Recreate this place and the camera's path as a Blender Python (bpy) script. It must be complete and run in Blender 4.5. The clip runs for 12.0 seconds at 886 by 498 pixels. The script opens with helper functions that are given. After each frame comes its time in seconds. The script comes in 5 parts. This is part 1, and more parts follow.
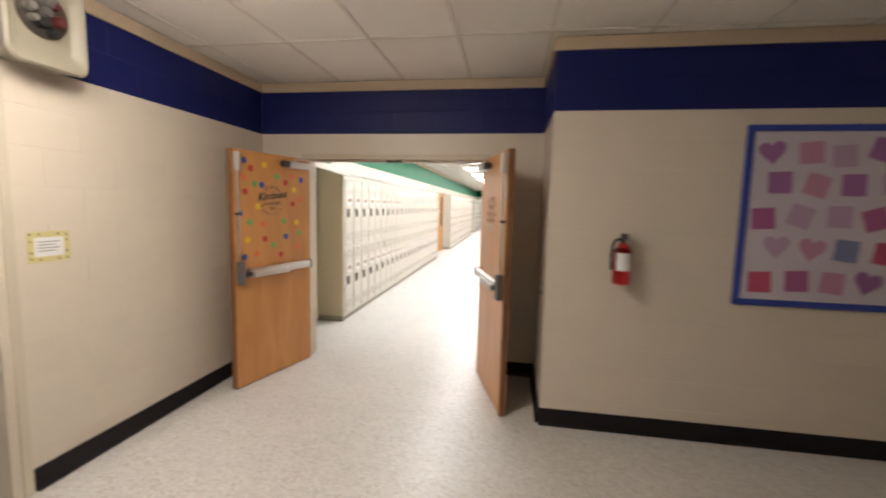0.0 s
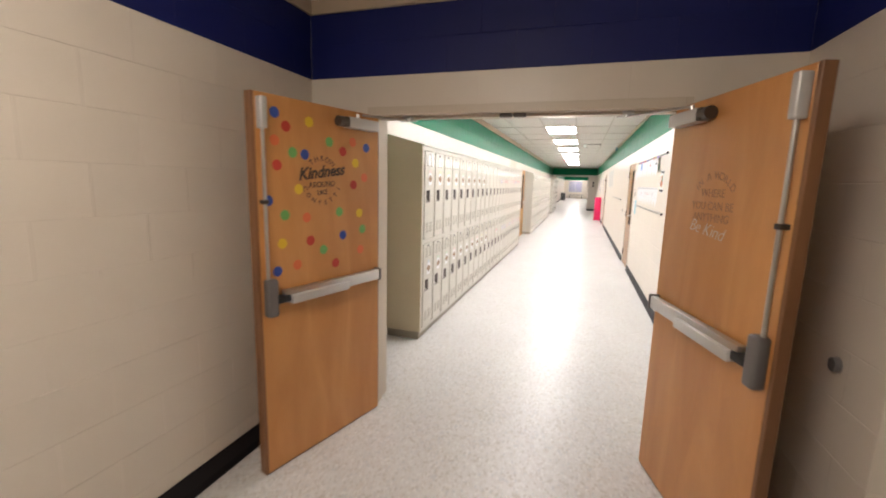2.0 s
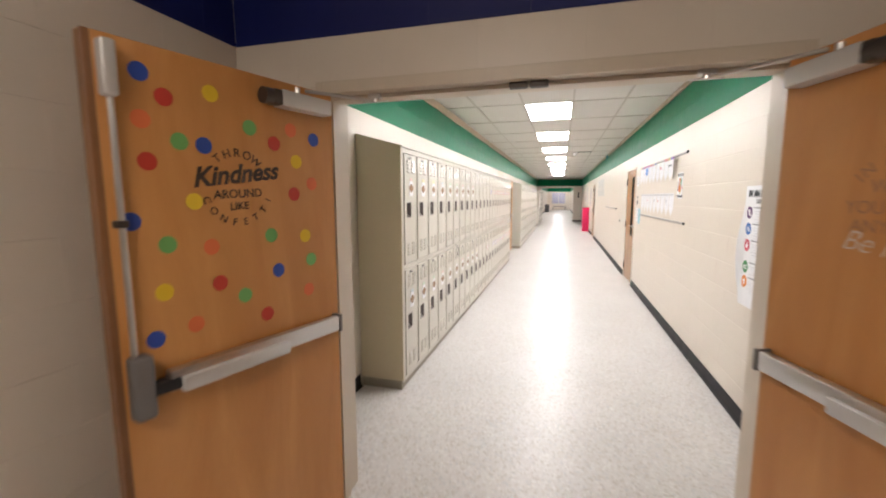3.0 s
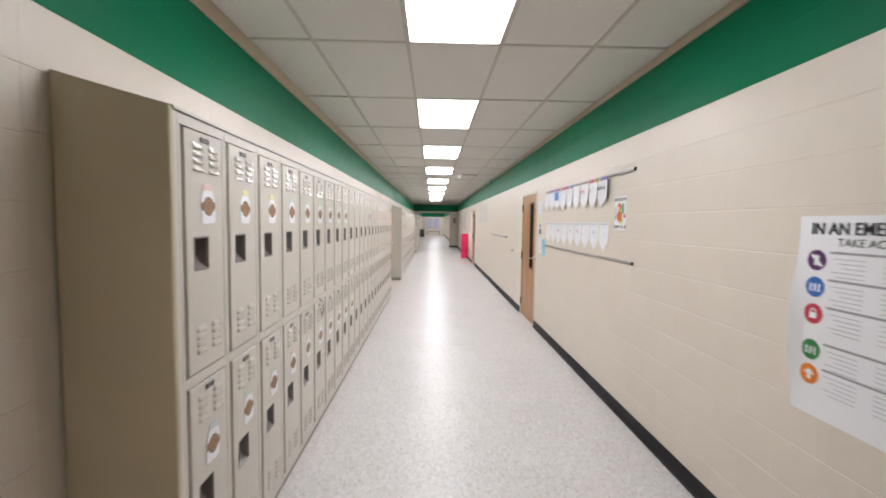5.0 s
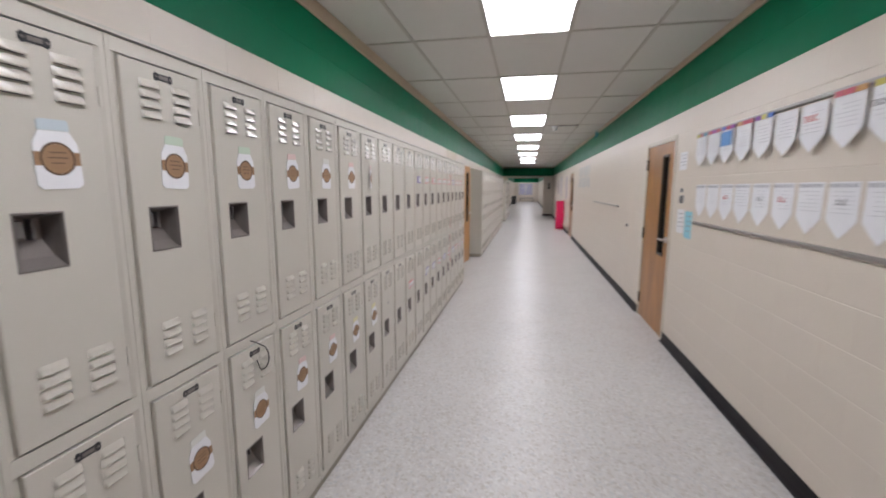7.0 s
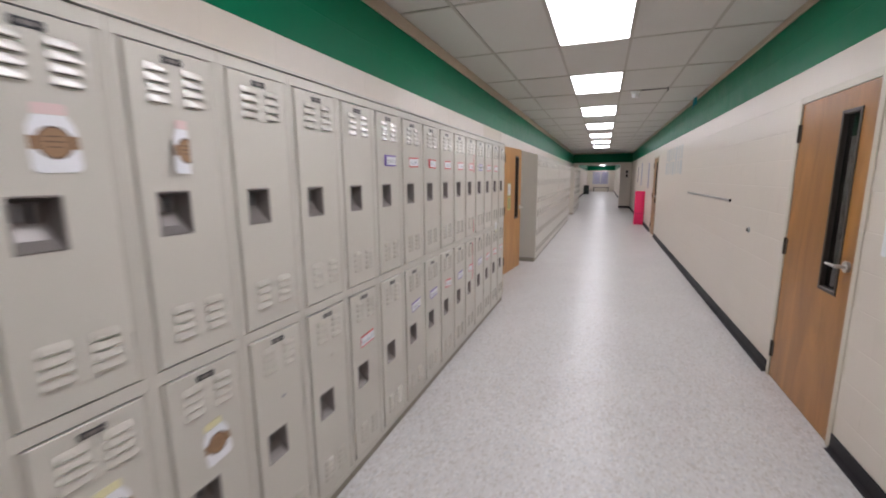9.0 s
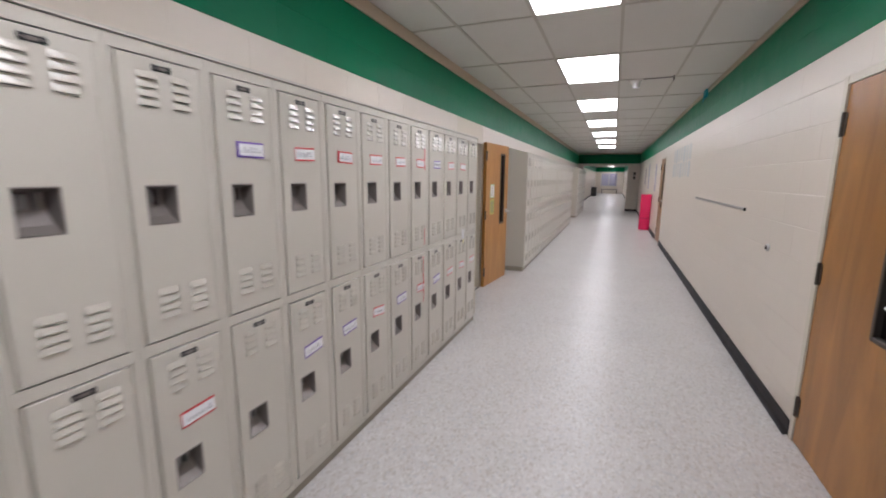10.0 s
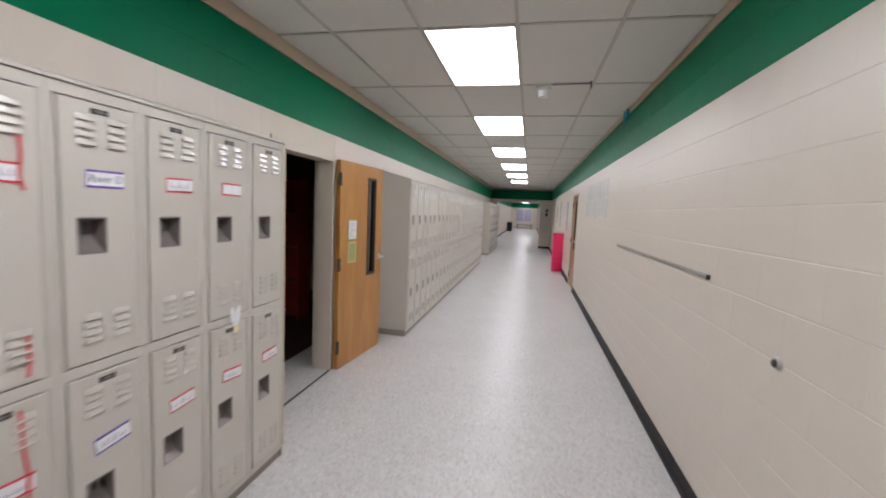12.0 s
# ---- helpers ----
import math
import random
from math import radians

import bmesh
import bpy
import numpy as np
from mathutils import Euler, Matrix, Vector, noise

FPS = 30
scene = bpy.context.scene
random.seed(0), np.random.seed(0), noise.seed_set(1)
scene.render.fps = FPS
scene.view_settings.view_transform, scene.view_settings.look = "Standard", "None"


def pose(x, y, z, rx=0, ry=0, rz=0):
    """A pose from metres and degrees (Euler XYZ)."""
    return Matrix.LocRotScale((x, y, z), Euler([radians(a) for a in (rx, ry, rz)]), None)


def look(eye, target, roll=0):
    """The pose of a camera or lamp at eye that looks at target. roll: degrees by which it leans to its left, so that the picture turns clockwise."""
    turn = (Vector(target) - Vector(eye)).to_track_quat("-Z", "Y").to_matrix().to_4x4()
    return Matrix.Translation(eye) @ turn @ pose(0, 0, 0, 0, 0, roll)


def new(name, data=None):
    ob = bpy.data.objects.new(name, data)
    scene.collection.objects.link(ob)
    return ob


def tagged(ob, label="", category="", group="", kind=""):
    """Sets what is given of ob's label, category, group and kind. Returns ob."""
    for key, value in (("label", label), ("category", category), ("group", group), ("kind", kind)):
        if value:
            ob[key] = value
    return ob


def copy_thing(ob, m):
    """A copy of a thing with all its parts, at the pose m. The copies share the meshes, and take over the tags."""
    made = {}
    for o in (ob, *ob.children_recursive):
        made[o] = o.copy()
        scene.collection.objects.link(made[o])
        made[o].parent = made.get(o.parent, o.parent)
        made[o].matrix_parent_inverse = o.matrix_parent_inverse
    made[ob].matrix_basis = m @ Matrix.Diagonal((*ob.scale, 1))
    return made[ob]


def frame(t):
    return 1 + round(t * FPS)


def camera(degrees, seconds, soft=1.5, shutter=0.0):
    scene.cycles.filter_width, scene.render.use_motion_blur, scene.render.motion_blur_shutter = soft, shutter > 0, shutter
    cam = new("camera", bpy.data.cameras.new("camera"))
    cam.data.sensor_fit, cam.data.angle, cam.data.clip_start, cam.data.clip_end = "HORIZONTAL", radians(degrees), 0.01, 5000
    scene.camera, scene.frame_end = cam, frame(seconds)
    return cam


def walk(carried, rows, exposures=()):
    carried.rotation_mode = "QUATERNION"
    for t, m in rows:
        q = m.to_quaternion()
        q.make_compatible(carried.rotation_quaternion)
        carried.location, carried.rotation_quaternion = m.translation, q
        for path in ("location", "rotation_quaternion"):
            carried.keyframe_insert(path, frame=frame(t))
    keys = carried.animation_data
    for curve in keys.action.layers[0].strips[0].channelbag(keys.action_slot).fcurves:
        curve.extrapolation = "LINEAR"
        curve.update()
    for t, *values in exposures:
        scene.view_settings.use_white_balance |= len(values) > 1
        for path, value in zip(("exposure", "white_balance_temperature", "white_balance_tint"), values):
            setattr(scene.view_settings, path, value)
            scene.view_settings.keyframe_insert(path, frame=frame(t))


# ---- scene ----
cam = camera(93.3, 12.0, soft=1.9, shutter=0.5)
PATH = [
    (0, (2.129, -5.223, 1.551), (1.813, -3.258, 1.345), 1.4),
    (0.5, (1.901, -4.916, 1.574), (1.353, -3.008, 1.333), 0.2),
    (0.7, (1.860, -4.749, 1.568), (1.298, -2.848, 1.304), 0.3),
    (1, (1.783, -4.531, 1.576), (1.157, -2.659, 1.255), 0.7),
    (1.2, (1.764, -4.370, 1.568), (1.058, -2.529, 1.233), 1.0),
    (1.5, (1.621, -4.207, 1.538), (0.933, -2.361, 1.193), 1.3),
    (2, (1.428, -3.856, 1.564), (0.823, -1.976, 1.248), 1.5),
    (2.5, (1.352, -3.466, 1.572), (0.81, -1.563, 1.28), 1.1),
    (2.7, (1.300, -3.308, 1.570), (0.732, -1.409, 1.303), 0.5),
    (3, (1.162, -3.074, 1.519), (0.623, -1.163, 1.275), -0.1),
    (3.2, (1.051, -2.916, 1.538), (0.615, -0.975, 1.333), -0.1),
    (5, (0.834, -1.473, 1.546), (0.883, 0.522, 1.419), 0.8),
    (5.5, (0.92, -1.039, 1.54), (0.918, 0.956, 1.4), 1.1),
    (6, (0.859, -0.59, 1.493), (0.766, 1.399, 1.307), 0.7),
    (6.5, (0.876, -0.119, 1.519), (0.737, 1.865, 1.31), 0.5),
    (6.7, (0.932, 0.062, 1.533), (0.711, 2.037, 1.315), 0.5),
    (7, (0.983, 0.282, 1.533), (0.596, 2.223, 1.245), 0.1),
    (8.8, (1.089, 1.742, 1.492), (0.362, 3.573, 1.148), -0.9),
    (9, (1.103, 1.969, 1.513), (0.403, 3.813, 1.179), -0.4),
    (9.5, (1.231, 2.442, 1.507), (0.492, 4.27, 1.172), -0.0),
    (10, (1.291, 2.822, 1.514), (0.556, 4.651, 1.176), 0.5),
    (10.5, (1.29, 3.302, 1.534), (0.695, 5.192, 1.261), 1.4),
    (10.7, (1.342, 3.485, 1.548), (0.826, 5.398, 1.272), 1.8),
    (11, (1.398, 3.769, 1.54), (0.915, 5.695, 1.302), 1.9),
    (11.5, (1.392, 4.209, 1.517), (1.006, 6.16, 1.306), 2.4),
    (12, (1.408, 4.723, 1.555), (1.012, 6.674, 1.372), 2.5),
]
EXPOSURES = [(0.0, 1.44, 6450, 12), (0.5, 1.34, 6450, 12), (1.0, 1.16, 6450, 13), (2.0, 1.22, 6450, 14), (3.2, 1.0, 6450, 15), (4.8, 0.62, 6200, 15), (5.5, 0.38, 6150, 16), (6.5, 0.06, 6050, 17), (7.2, -0.03, 6050, 17), (9.5, -0.04, 6050, 18), (11.0, 0.02, 6050, 17), (12.0, 0.03, 6000, 16)]
walk(cam, [(t, look(eye, target, roll)) for t, eye, target, roll in PATH], EXPOSURES)

# ---- light levels ----
LENS_GLOW = 11.0        # corridor ceiling panels
HALL_FILL_GLOW = 7.2        # added fill lamp in the entry hall, out of view
world = bpy.data.worlds.new("world")
scene.world = world
world.use_nodes = True
wn = world.node_tree
sky = wn.nodes.new("ShaderNodeTexSky")
sky.sky_type = 'NISHITA'
sky.sun_disc = False
sky.sun_elevation = radians(35)
sky.sun_rotation = radians(40)
wn.links.new(sky.outputs[0], wn.nodes["Background"].inputs[0])
wn.nodes["Background"].inputs[1].default_value = 0.12

# ---- plan, metres ----
XL, XR = -0.37, 2.37            # corridor walls
CEIL = 2.70
BAND = 2.20                     # foot of the painted band
RISE_R, RISE_L = 0.03, -0.01    # the courses of the two corridor walls sit a little apart
YD, YC = -1.40, -1.20           # the two faces of the double-door wall
EL, ER = -0.29, 2.385           # entry hall: left wall, recess side
YF = -2.26                      # hall wall with the extinguisher
YP = 24.6                       # far portal
YEND = 50.0
PITCH = 0.3048                  # locker width

# ---- materials ----
def shade(name, col, rough=0.6, metal=0.0, var=0.08, scale=6.0, fine=120.0, bump=0.05, coat=0.0, island=False, spec=0.5):
    """A painted, printed or plain surface: colour that drifts at two scales, fine relief, uneven gloss."""
    m = bpy.data.materials.new(name)
    m.use_nodes = True
    nt = m.node_tree
    b = nt.nodes["Principled BSDF"]
    tc = nt.nodes.new("ShaderNodeTexCoord")
    n1 = nt.nodes.new("ShaderNodeTexNoise")
    n1.inputs["Scale"].default_value = scale
    n1.inputs["Detail"].default_value = 5
    n2 = nt.nodes.new("ShaderNodeTexNoise")
    n2.inputs["Scale"].default_value = fine
    n2.inputs["Detail"].default_value = 3
    where = nt.nodes.new("ShaderNodeNewGeometry").outputs["Position"] if island else tc.outputs["Object"]
    for n in (n1, n2):
        nt.links.new(where, n.inputs["Vector"])
    mx = nt.nodes.new("ShaderNodeMix")
    mx.data_type = 'RGBA'
    mx.inputs[6].default_value = (*[c * (1 - var) for c in col], 1)
    mx.inputs[7].default_value = (*[min(1, c * (1 + var)) for c in col], 1)
    ad = nt.nodes.new("ShaderNodeMath")
    ad.operation = 'MULTIPLY_ADD'
    ad.inputs[1].default_value = 0.35
    nt.links.new(n2.outputs[0], ad.inputs[0])
    sc = nt.nodes.new("ShaderNodeMath")
    sc.operation = 'MULTIPLY'
    sc.inputs[1].default_value = 0.65
    nt.links.new(n1.outputs[0], sc.inputs[0])
    nt.links.new(sc.outputs[0], ad.inputs[2])
    last = ad.outputs[0]
    if island:
        oi = nt.nodes.new("ShaderNodeObjectInfo")
        a2 = nt.nodes.new("ShaderNodeMath")
        a2.operation = 'MULTIPLY_ADD'
        a2.inputs[1].default_value = 0.25
        nt.links.new(oi.outputs["Random"], a2.inputs[0])
        nt.links.new(last, a2.inputs[2])
        last = a2.outputs[0]
    nt.links.new(last, mx.inputs[0])
    nt.links.new(mx.outputs[2], b.inputs["Base Color"])
    rr = nt.nodes.new("ShaderNodeMapRange")
    rr.inputs[3].default_value = max(0.02, rough - 0.08)
    rr.inputs[4].default_value = min(1.0, rough + 0.08)
    nt.links.new(n1.outputs[0], rr.inputs[0])
    nt.links.new(rr.outputs[0], b.inputs["Roughness"])
    b.inputs["Metallic"].default_value = metal
    b.inputs["Coat Weight"].default_value = coat
    b.inputs["Specular IOR Level"].default_value = spec
    if bump:
        bp = nt.nodes.new("ShaderNodeBump")
        bp.inputs["Strength"].default_value = bump
        bp.inputs["Distance"].default_value = 0.002
        nt.links.new(n2.outputs[0], bp.inputs["Height"])
        nt.links.new(bp.outputs[0], b.inputs["Normal"])
    return m


def wood(name, dark, light, rough=0.38):
    """Veneered door: long grain along z, broad figure."""
    m = bpy.data.materials.new(name)
    m.use_nodes = True
    nt = m.node_tree
    b = nt.nodes["Principled BSDF"]
    tc = nt.nodes.new("ShaderNodeTexCoord")
    mp = nt.nodes.new("ShaderNodeMapping")
    mp.inputs["Scale"].default_value = (6, 6, 1.1)
    nt.links.new(tc.outputs["Object"], mp.inputs[0])
    n1 = nt.nodes.new("ShaderNodeTexNoise")
    n1.inputs["Scale"].default_value = 1.0
    n1.inputs["Detail"].default_value = 4
    n1.inputs["Distortion"].default_value = 1.2
    nt.links.new(mp.outputs[0], n1.inputs["Vector"])
    mp2 = nt.nodes.new("ShaderNodeMapping")
    mp2.inputs["Scale"].default_value = (260, 260, 6)
    nt.links.new(tc.outputs["Object"], mp2.inputs[0])
    n2 = nt.nodes.new("ShaderNodeTexNoise")
    n2.inputs["Detail"].default_value = 3
    nt.links.new(mp2.outputs[0], n2.inputs["Vector"])
    ad = nt.nodes.new("ShaderNodeMath")
    ad.operation = 'MULTIPLY_ADD'
    ad.inputs[1].default_value = 0.3
    nt.links.new(n2.outputs[0], ad.inputs[0])
    s = nt.nodes.new("ShaderNodeMath")
    s.operation = 'MULTIPLY'
    s.inputs[1].default_value = 0.75
    nt.links.new(n1.outputs[0], s.inputs[0])
    nt.links.new(s.outputs[0], ad.inputs[2])
    cr = nt.nodes.new("ShaderNodeValToRGB")
    cr.color_ramp.elements[0].color = (*dark, 1)
    cr.color_ramp.elements[0].position = 0.28
    cr.color_ramp.elements[1].color = (*light, 1)
    cr.color_ramp.elements[1].position = 0.75
    nt.links.new(ad.outputs[0], cr.inputs[0])
    nt.links.new(cr.outputs[0], b.inputs["Base Color"])
    b.inputs["Roughness"].default_value = rough
    bp = nt.nodes.new("ShaderNodeBump")
    bp.inputs["Strength"].default_value = 0.08
    bp.inputs["Distance"].default_value = 0.001
    nt.links.new(n2.outputs[0], bp.inputs["Height"])
    nt.links.new(bp.outputs[0], b.inputs["Normal"])
    return m


def speckled_floor():
    """Waxed sheet flooring: pale grey with fine dark, tan and white chips, scuffs in the gloss."""
    m = bpy.data.materials.new("speckled_floor")
    m.use_nodes = True
    nt = m.node_tree
    b = nt.nodes["Principled BSDF"]
    tc = nt.nodes.new("ShaderNodeTexCoord")

    def vor(scale):
        v = nt.nodes.new("ShaderNodeTexVoronoi")
        v.inputs["Scale"].default_value = scale
        nt.links.new(tc.outputs["Object"], v.inputs["Vector"])
        return v

    def noi(scale, detail=4):
        v = nt.nodes.new("ShaderNodeTexNoise")
        v.inputs["Scale"].default_value = scale
        v.inputs["Detail"].default_value = detail
        nt.links.new(tc.outputs["Object"], v.inputs["Vector"])
        return v
    v1 = vor(72)
    warp = noi(48, 2)
    bend = nt.nodes.new("ShaderNodeVectorMath")
    bend.operation = 'MULTIPLY_ADD'
    bend.inputs[1].default_value = (0.014, 0.014, 0.0)
    nt.links.new(warp.outputs[1], bend.inputs[0])
    nt.links.new(tc.outputs["Object"], bend.inputs[2])
    nt.links.new(bend.outputs[0], v1.inputs["Vector"])
    cr = nt.nodes.new("ShaderNodeValToRGB")
    cr.color_ramp.interpolation = 'CONSTANT'
    els = cr.color_ramp.elements
    els[0].position, els[0].color = 0.0, (0.52, 0.485, 0.45, 1)
    els[1].position, els[1].color = 0.10, (0.605, 0.58, 0.56, 1)
    for p, c in ((0.36, (0.64, 0.62, 0.60, 1)), (0.58, (0.585, 0.55, 0.515, 1)), (0.67, (0.63, 0.61, 0.595, 1)), (0.82, (0.545, 0.54, 0.54, 1)), (0.89, (0.69, 0.675, 0.655, 1))):
        e = els.new(p)
        e.color = c
    sp = nt.nodes.new("ShaderNodeSeparateColor")
    nt.links.new(v1.outputs["Color"], sp.inputs[0])
    nt.links.new(sp.outputs[0], cr.inputs[0])
    n1 = noi(1.3)
    mx = nt.nodes.new("ShaderNodeMix")
    mx.data_type = 'RGBA'
    mx.blend_type = 'MULTIPLY'
    mx.inputs[0].default_value = 1.0
    mr = nt.nodes.new("ShaderNodeMapRange")
    mr.inputs[3].default_value = 0.86
    mr.inputs[4].default_value = 1.06
    nt.links.new(n1.outputs[0], mr.inputs[0])
    nt.links.new(cr.outputs[0], mx.inputs[6])
    nt.links.new(mr.outputs[0], mx.inputs[7])
    nt.links.new(mx.outputs[2], b.inputs["Base Color"])
    n2 = noi(5.0, 6)
    rr = nt.nodes.new("ShaderNodeMapRange")
    rr.inputs[3].default_value = 0.28
    rr.inputs[4].default_value = 0.43
    nt.links.new(n2.outputs[0], rr.inputs[0])
    nt.links.new(rr.outputs[0], b.inputs["Roughness"])
    b.inputs["Specular IOR Level"].default_value = 0.36
    n3 = noi(35, 2)
    bp = nt.nodes.new("ShaderNodeBump")
    bp.inputs["Strength"].default_value = 0.12
    bp.inputs["Distance"].default_value = 0.002
    nt.links.new(n3.outputs[0], bp.inputs["Height"])
    nt.links.new(bp.outputs[0], b.inputs["Normal"])
    return m


def glow(name, col, strength):
    m = bpy.data.materials.new(name)
    m.use_nodes = True
    b = m.node_tree.nodes["Principled BSDF"]
    b.inputs["Base Color"].default_value = (0.8, 0.8, 0.8, 1)
    b.inputs["Emission Color"].default_value = (*col, 1)
    b.inputs["Emission Strength"].default_value = strength
    return m


def glass(name, col=(0.9, 0.95, 0.95), rough=0.02):
    m = bpy.data.materials.new(name)
    m.use_nodes = True
    b = m.node_tree.nodes["Principled BSDF"]
    b.inputs["Base Color"].default_value = (*col, 1)
    b.inputs["Transmission Weight"].default_value = 1.0
    b.inputs["Roughness"].default_value = rough
    return m


CREAM = shade("cream_block_paint", (0.68, 0.61, 0.525), 0.35, var=0.05, fine=240, bump=0.22, island=True)
GREEN = shade("green_band_paint", (0.0004, 0.160, 0.071), 0.42, var=0.10, fine=240, bump=0.2, island=True, spec=0.10)
BLUE = shade("navy_band_paint", (0.006, 0.011, 0.105), 0.5, var=0.10, fine=240, bump=0.2, island=True, spec=0.3)
CORE = shade("wall_core", (0.66, 0.60, 0.50), 0.7, var=0.06)
TRIM = shade("tan_trim_paint", (0.50, 0.40, 0.29), 0.5, var=0.08)
FRAME = shade("frame_paint", (0.60, 0.52, 0.42), 0.38, var=0.07)
FRAME_PALE = shade("pale_frame_paint", (0.62, 0.56, 0.46), 0.38, var=0.06)
BASE = shade("black_vinyl_base", (0.011, 0.009, 0.011), 0.5, var=0.3, bump=0.03, spec=0.25)
TILE = shade("ceiling_tile", (0.67, 0.65, 0.615), 0.9, var=0.05, scale=3, fine=420, bump=0.5)
# Hall tile and bars: ceiling colours lightened to stand for missing light.
TILE_HALL_LIT = shade("new_ceiling_tile", (0.84, 0.81, 0.75), 0.9, var=0.04, scale=3, fine=420, bump=0.5)
TBAR_HALL_LIT = shade("white_ceiling_bar", (0.72, 0.68, 0.60), 0.5, var=0.05)
TBAR = shade("ceiling_bar", (0.49, 0.46, 0.41), 0.5, var=0.05)
FLOOR = speckled_floor()
DOORWOOD = wood("orange_door_veneer", (0.49, 0.203, 0.054), (0.65, 0.322, 0.112), 0.3)
DOORWOOD2 = wood("classroom_door_veneer", (0.21, 0.082, 0.013), (0.47, 0.214, 0.046), 0.33)
# Classroom veneer again, its colour lightened for the light on the open door.
DOORWOOD_LIT = wood("pale_door_veneer", (0.37, 0.160, 0.038), (0.56, 0.285, 0.080), 0.36)
STEEL = shade("satin_aluminium", (0.62, 0.61, 0.60), 0.34, 1.0, var=0.06, fine=400, bump=0.03)
SILVER = shade("silver_paint", (0.60, 0.59, 0.58), 0.4, 0.35, var=0.05)
DARKMETAL = shade("dark_bronze", (0.10, 0.085, 0.075), 0.42, 0.8, var=0.2)
GREYCAP = shade("grey_cast_metal", (0.20, 0.19, 0.19), 0.45, 0.6, var=0.1)
BLACK = shade("black_plastic", (0.015, 0.015, 0.016), 0.45, var=0.2)
LOCKER = shade("locker_enamel", (0.575, 0.545, 0.48), 0.34, var=0.04, scale=4, fine=500, bump=0.10)
LOCKER_PRESS = shade("pressed_locker_enamel", (0.585, 0.555, 0.49), 0.22, var=0.04, scale=4, fine=500, bump=0.04, coat=0.4)
LOCKER_GREY = shade("locker_grey_enamel", (0.53, 0.505, 0.44), 0.4, var=0.05, scale=3, fine=500, bump=0.10)
LOCKER_END = shade("locker_end_enamel", (0.54, 0.475, 0.325), 0.4, var=0.05, scale=3, fine=500, bump=0.10)
# Locker enamel darkened to carry the shade along the floor.
PLINTHMAT = shade("plinth_enamel", (0.30, 0.27, 0.215), 0.5, var=0.12, bump=0.05)
PLATE = shade("number_plate", (0.05, 0.05, 0.055), 0.4, 0.5, var=0.2)
# One pan in two tones; the darker holds the recess shade in its colour.
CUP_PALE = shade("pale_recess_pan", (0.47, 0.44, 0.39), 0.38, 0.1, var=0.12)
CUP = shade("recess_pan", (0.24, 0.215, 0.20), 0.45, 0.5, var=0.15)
WHITE = shade("white_paper", (0.82, 0.82, 0.84), 0.75, var=0.03, bump=0.03)
GLASSDARK = glass("wired_glass", (0.20, 0.21, 0.21))
PINK = shade("hot_pink_card", (0.85, 0.02, 0.13), 0.5, var=0.06)
INK = shade("black_ink", (0.02, 0.02, 0.025), 0.6, var=0.1, bump=0)
GREYINK = shade("grey_ink", (0.30, 0.30, 0.33), 0.6, var=0.1, bump=0)
RED = shade("red_paint", (0.55, 0.02, 0.025), 0.3, var=0.08, bump=0.02, coat=0.4)
REDPAPER = shade("red_paper", (0.65, 0.05, 0.06), 0.7, var=0.06)
PURPLEPAPER = shade("purple_paper", (0.16, 0.08, 0.42), 0.7, var=0.06)
DARKBROWN = shade("brown_ink", (0.10, 0.055, 0.03), 0.6, var=0.1, bump=0)
BROWNPAPER = shade("kraft_label", (0.33, 0.20, 0.11), 0.7, var=0.12)
LENS = glow("lens_glow", (1.0, 0.985, 0.965), LENS_GLOW)
LENS_FILL = glow("hall_lens_glow", (1.0, 0.90, 0.76), HALL_FILL_GLOW)


def flat(name, col, rough=0.65):
    return shade(name, col, rough, var=0.06, bump=0.02)


# ---- mesh helpers ----
def box(bm, a, b, bevel=0.0, seg=2):
    lo = [min(p, q) for p, q in zip(a, b)]
    hi = [max(p, q) for p, q in zip(a, b)]
    m = Matrix.LocRotScale([(p + q) / 2 for p, q in zip(lo, hi)], None, [q - p for p, q in zip(lo, hi)])
    g = bmesh.ops.create_cube(bm, size=1.0, matrix=m)
    if bevel:
        es = list({e for v in g["verts"] for e in v.link_edges})
        bmesh.ops.bevel(bm, geom=es, offset=bevel, segments=seg, affect='EDGES', profile=0.5, clamp_overlap=True)
    return bm


def rod(bm, p0, p1, r, seg=14, r2=None):
    p0, p1 = Vector(p0), Vector(p1)
    d = p1 - p0
    m = Matrix.Translation((p0 + p1) / 2) @ d.to_track_quat('Z', 'Y').to_matrix().to_4x4()
    bmesh.ops.create_cone(bm, cap_ends=True, segments=seg, radius1=r, radius2=r if r2 is None else r2, depth=d.length, matrix=m)
    return bm


def plate(bm, outline, axis, at, depth):
    """A flat piece with the outline (u, z), lying on the plane axis = at, standing depth off it."""
    def spot(u, z, h):
        return (h, u, z) if axis == 'x' else (u, h, z)
    front = [bm.verts.new(spot(u, z, at + depth)) for u, z in outline]
    back = [bm.verts.new(spot(u, z, at)) for u, z in outline]
    bm.faces.new(front)
    bm.faces.new(back[::-1])
    n = len(outline)
    for i in range(n):
        bm.faces.new((front[i], back[i], back[(i + 1) % n], front[(i + 1) % n]))
    bmesh.ops.recalc_face_normals(bm, faces=bm.faces)
    return bm


def disc(u, z, r, n=20, squash=1.0):
    return [(u + r * math.cos(2 * math.pi * i / n), z + squash * r * math.sin(2 * math.pi * i / n)) for i in range(n)]


def rect(u0, z0, u1, z1):
    return [(u0, z0), (u1, z0), (u1, z1), (u0, z1)]


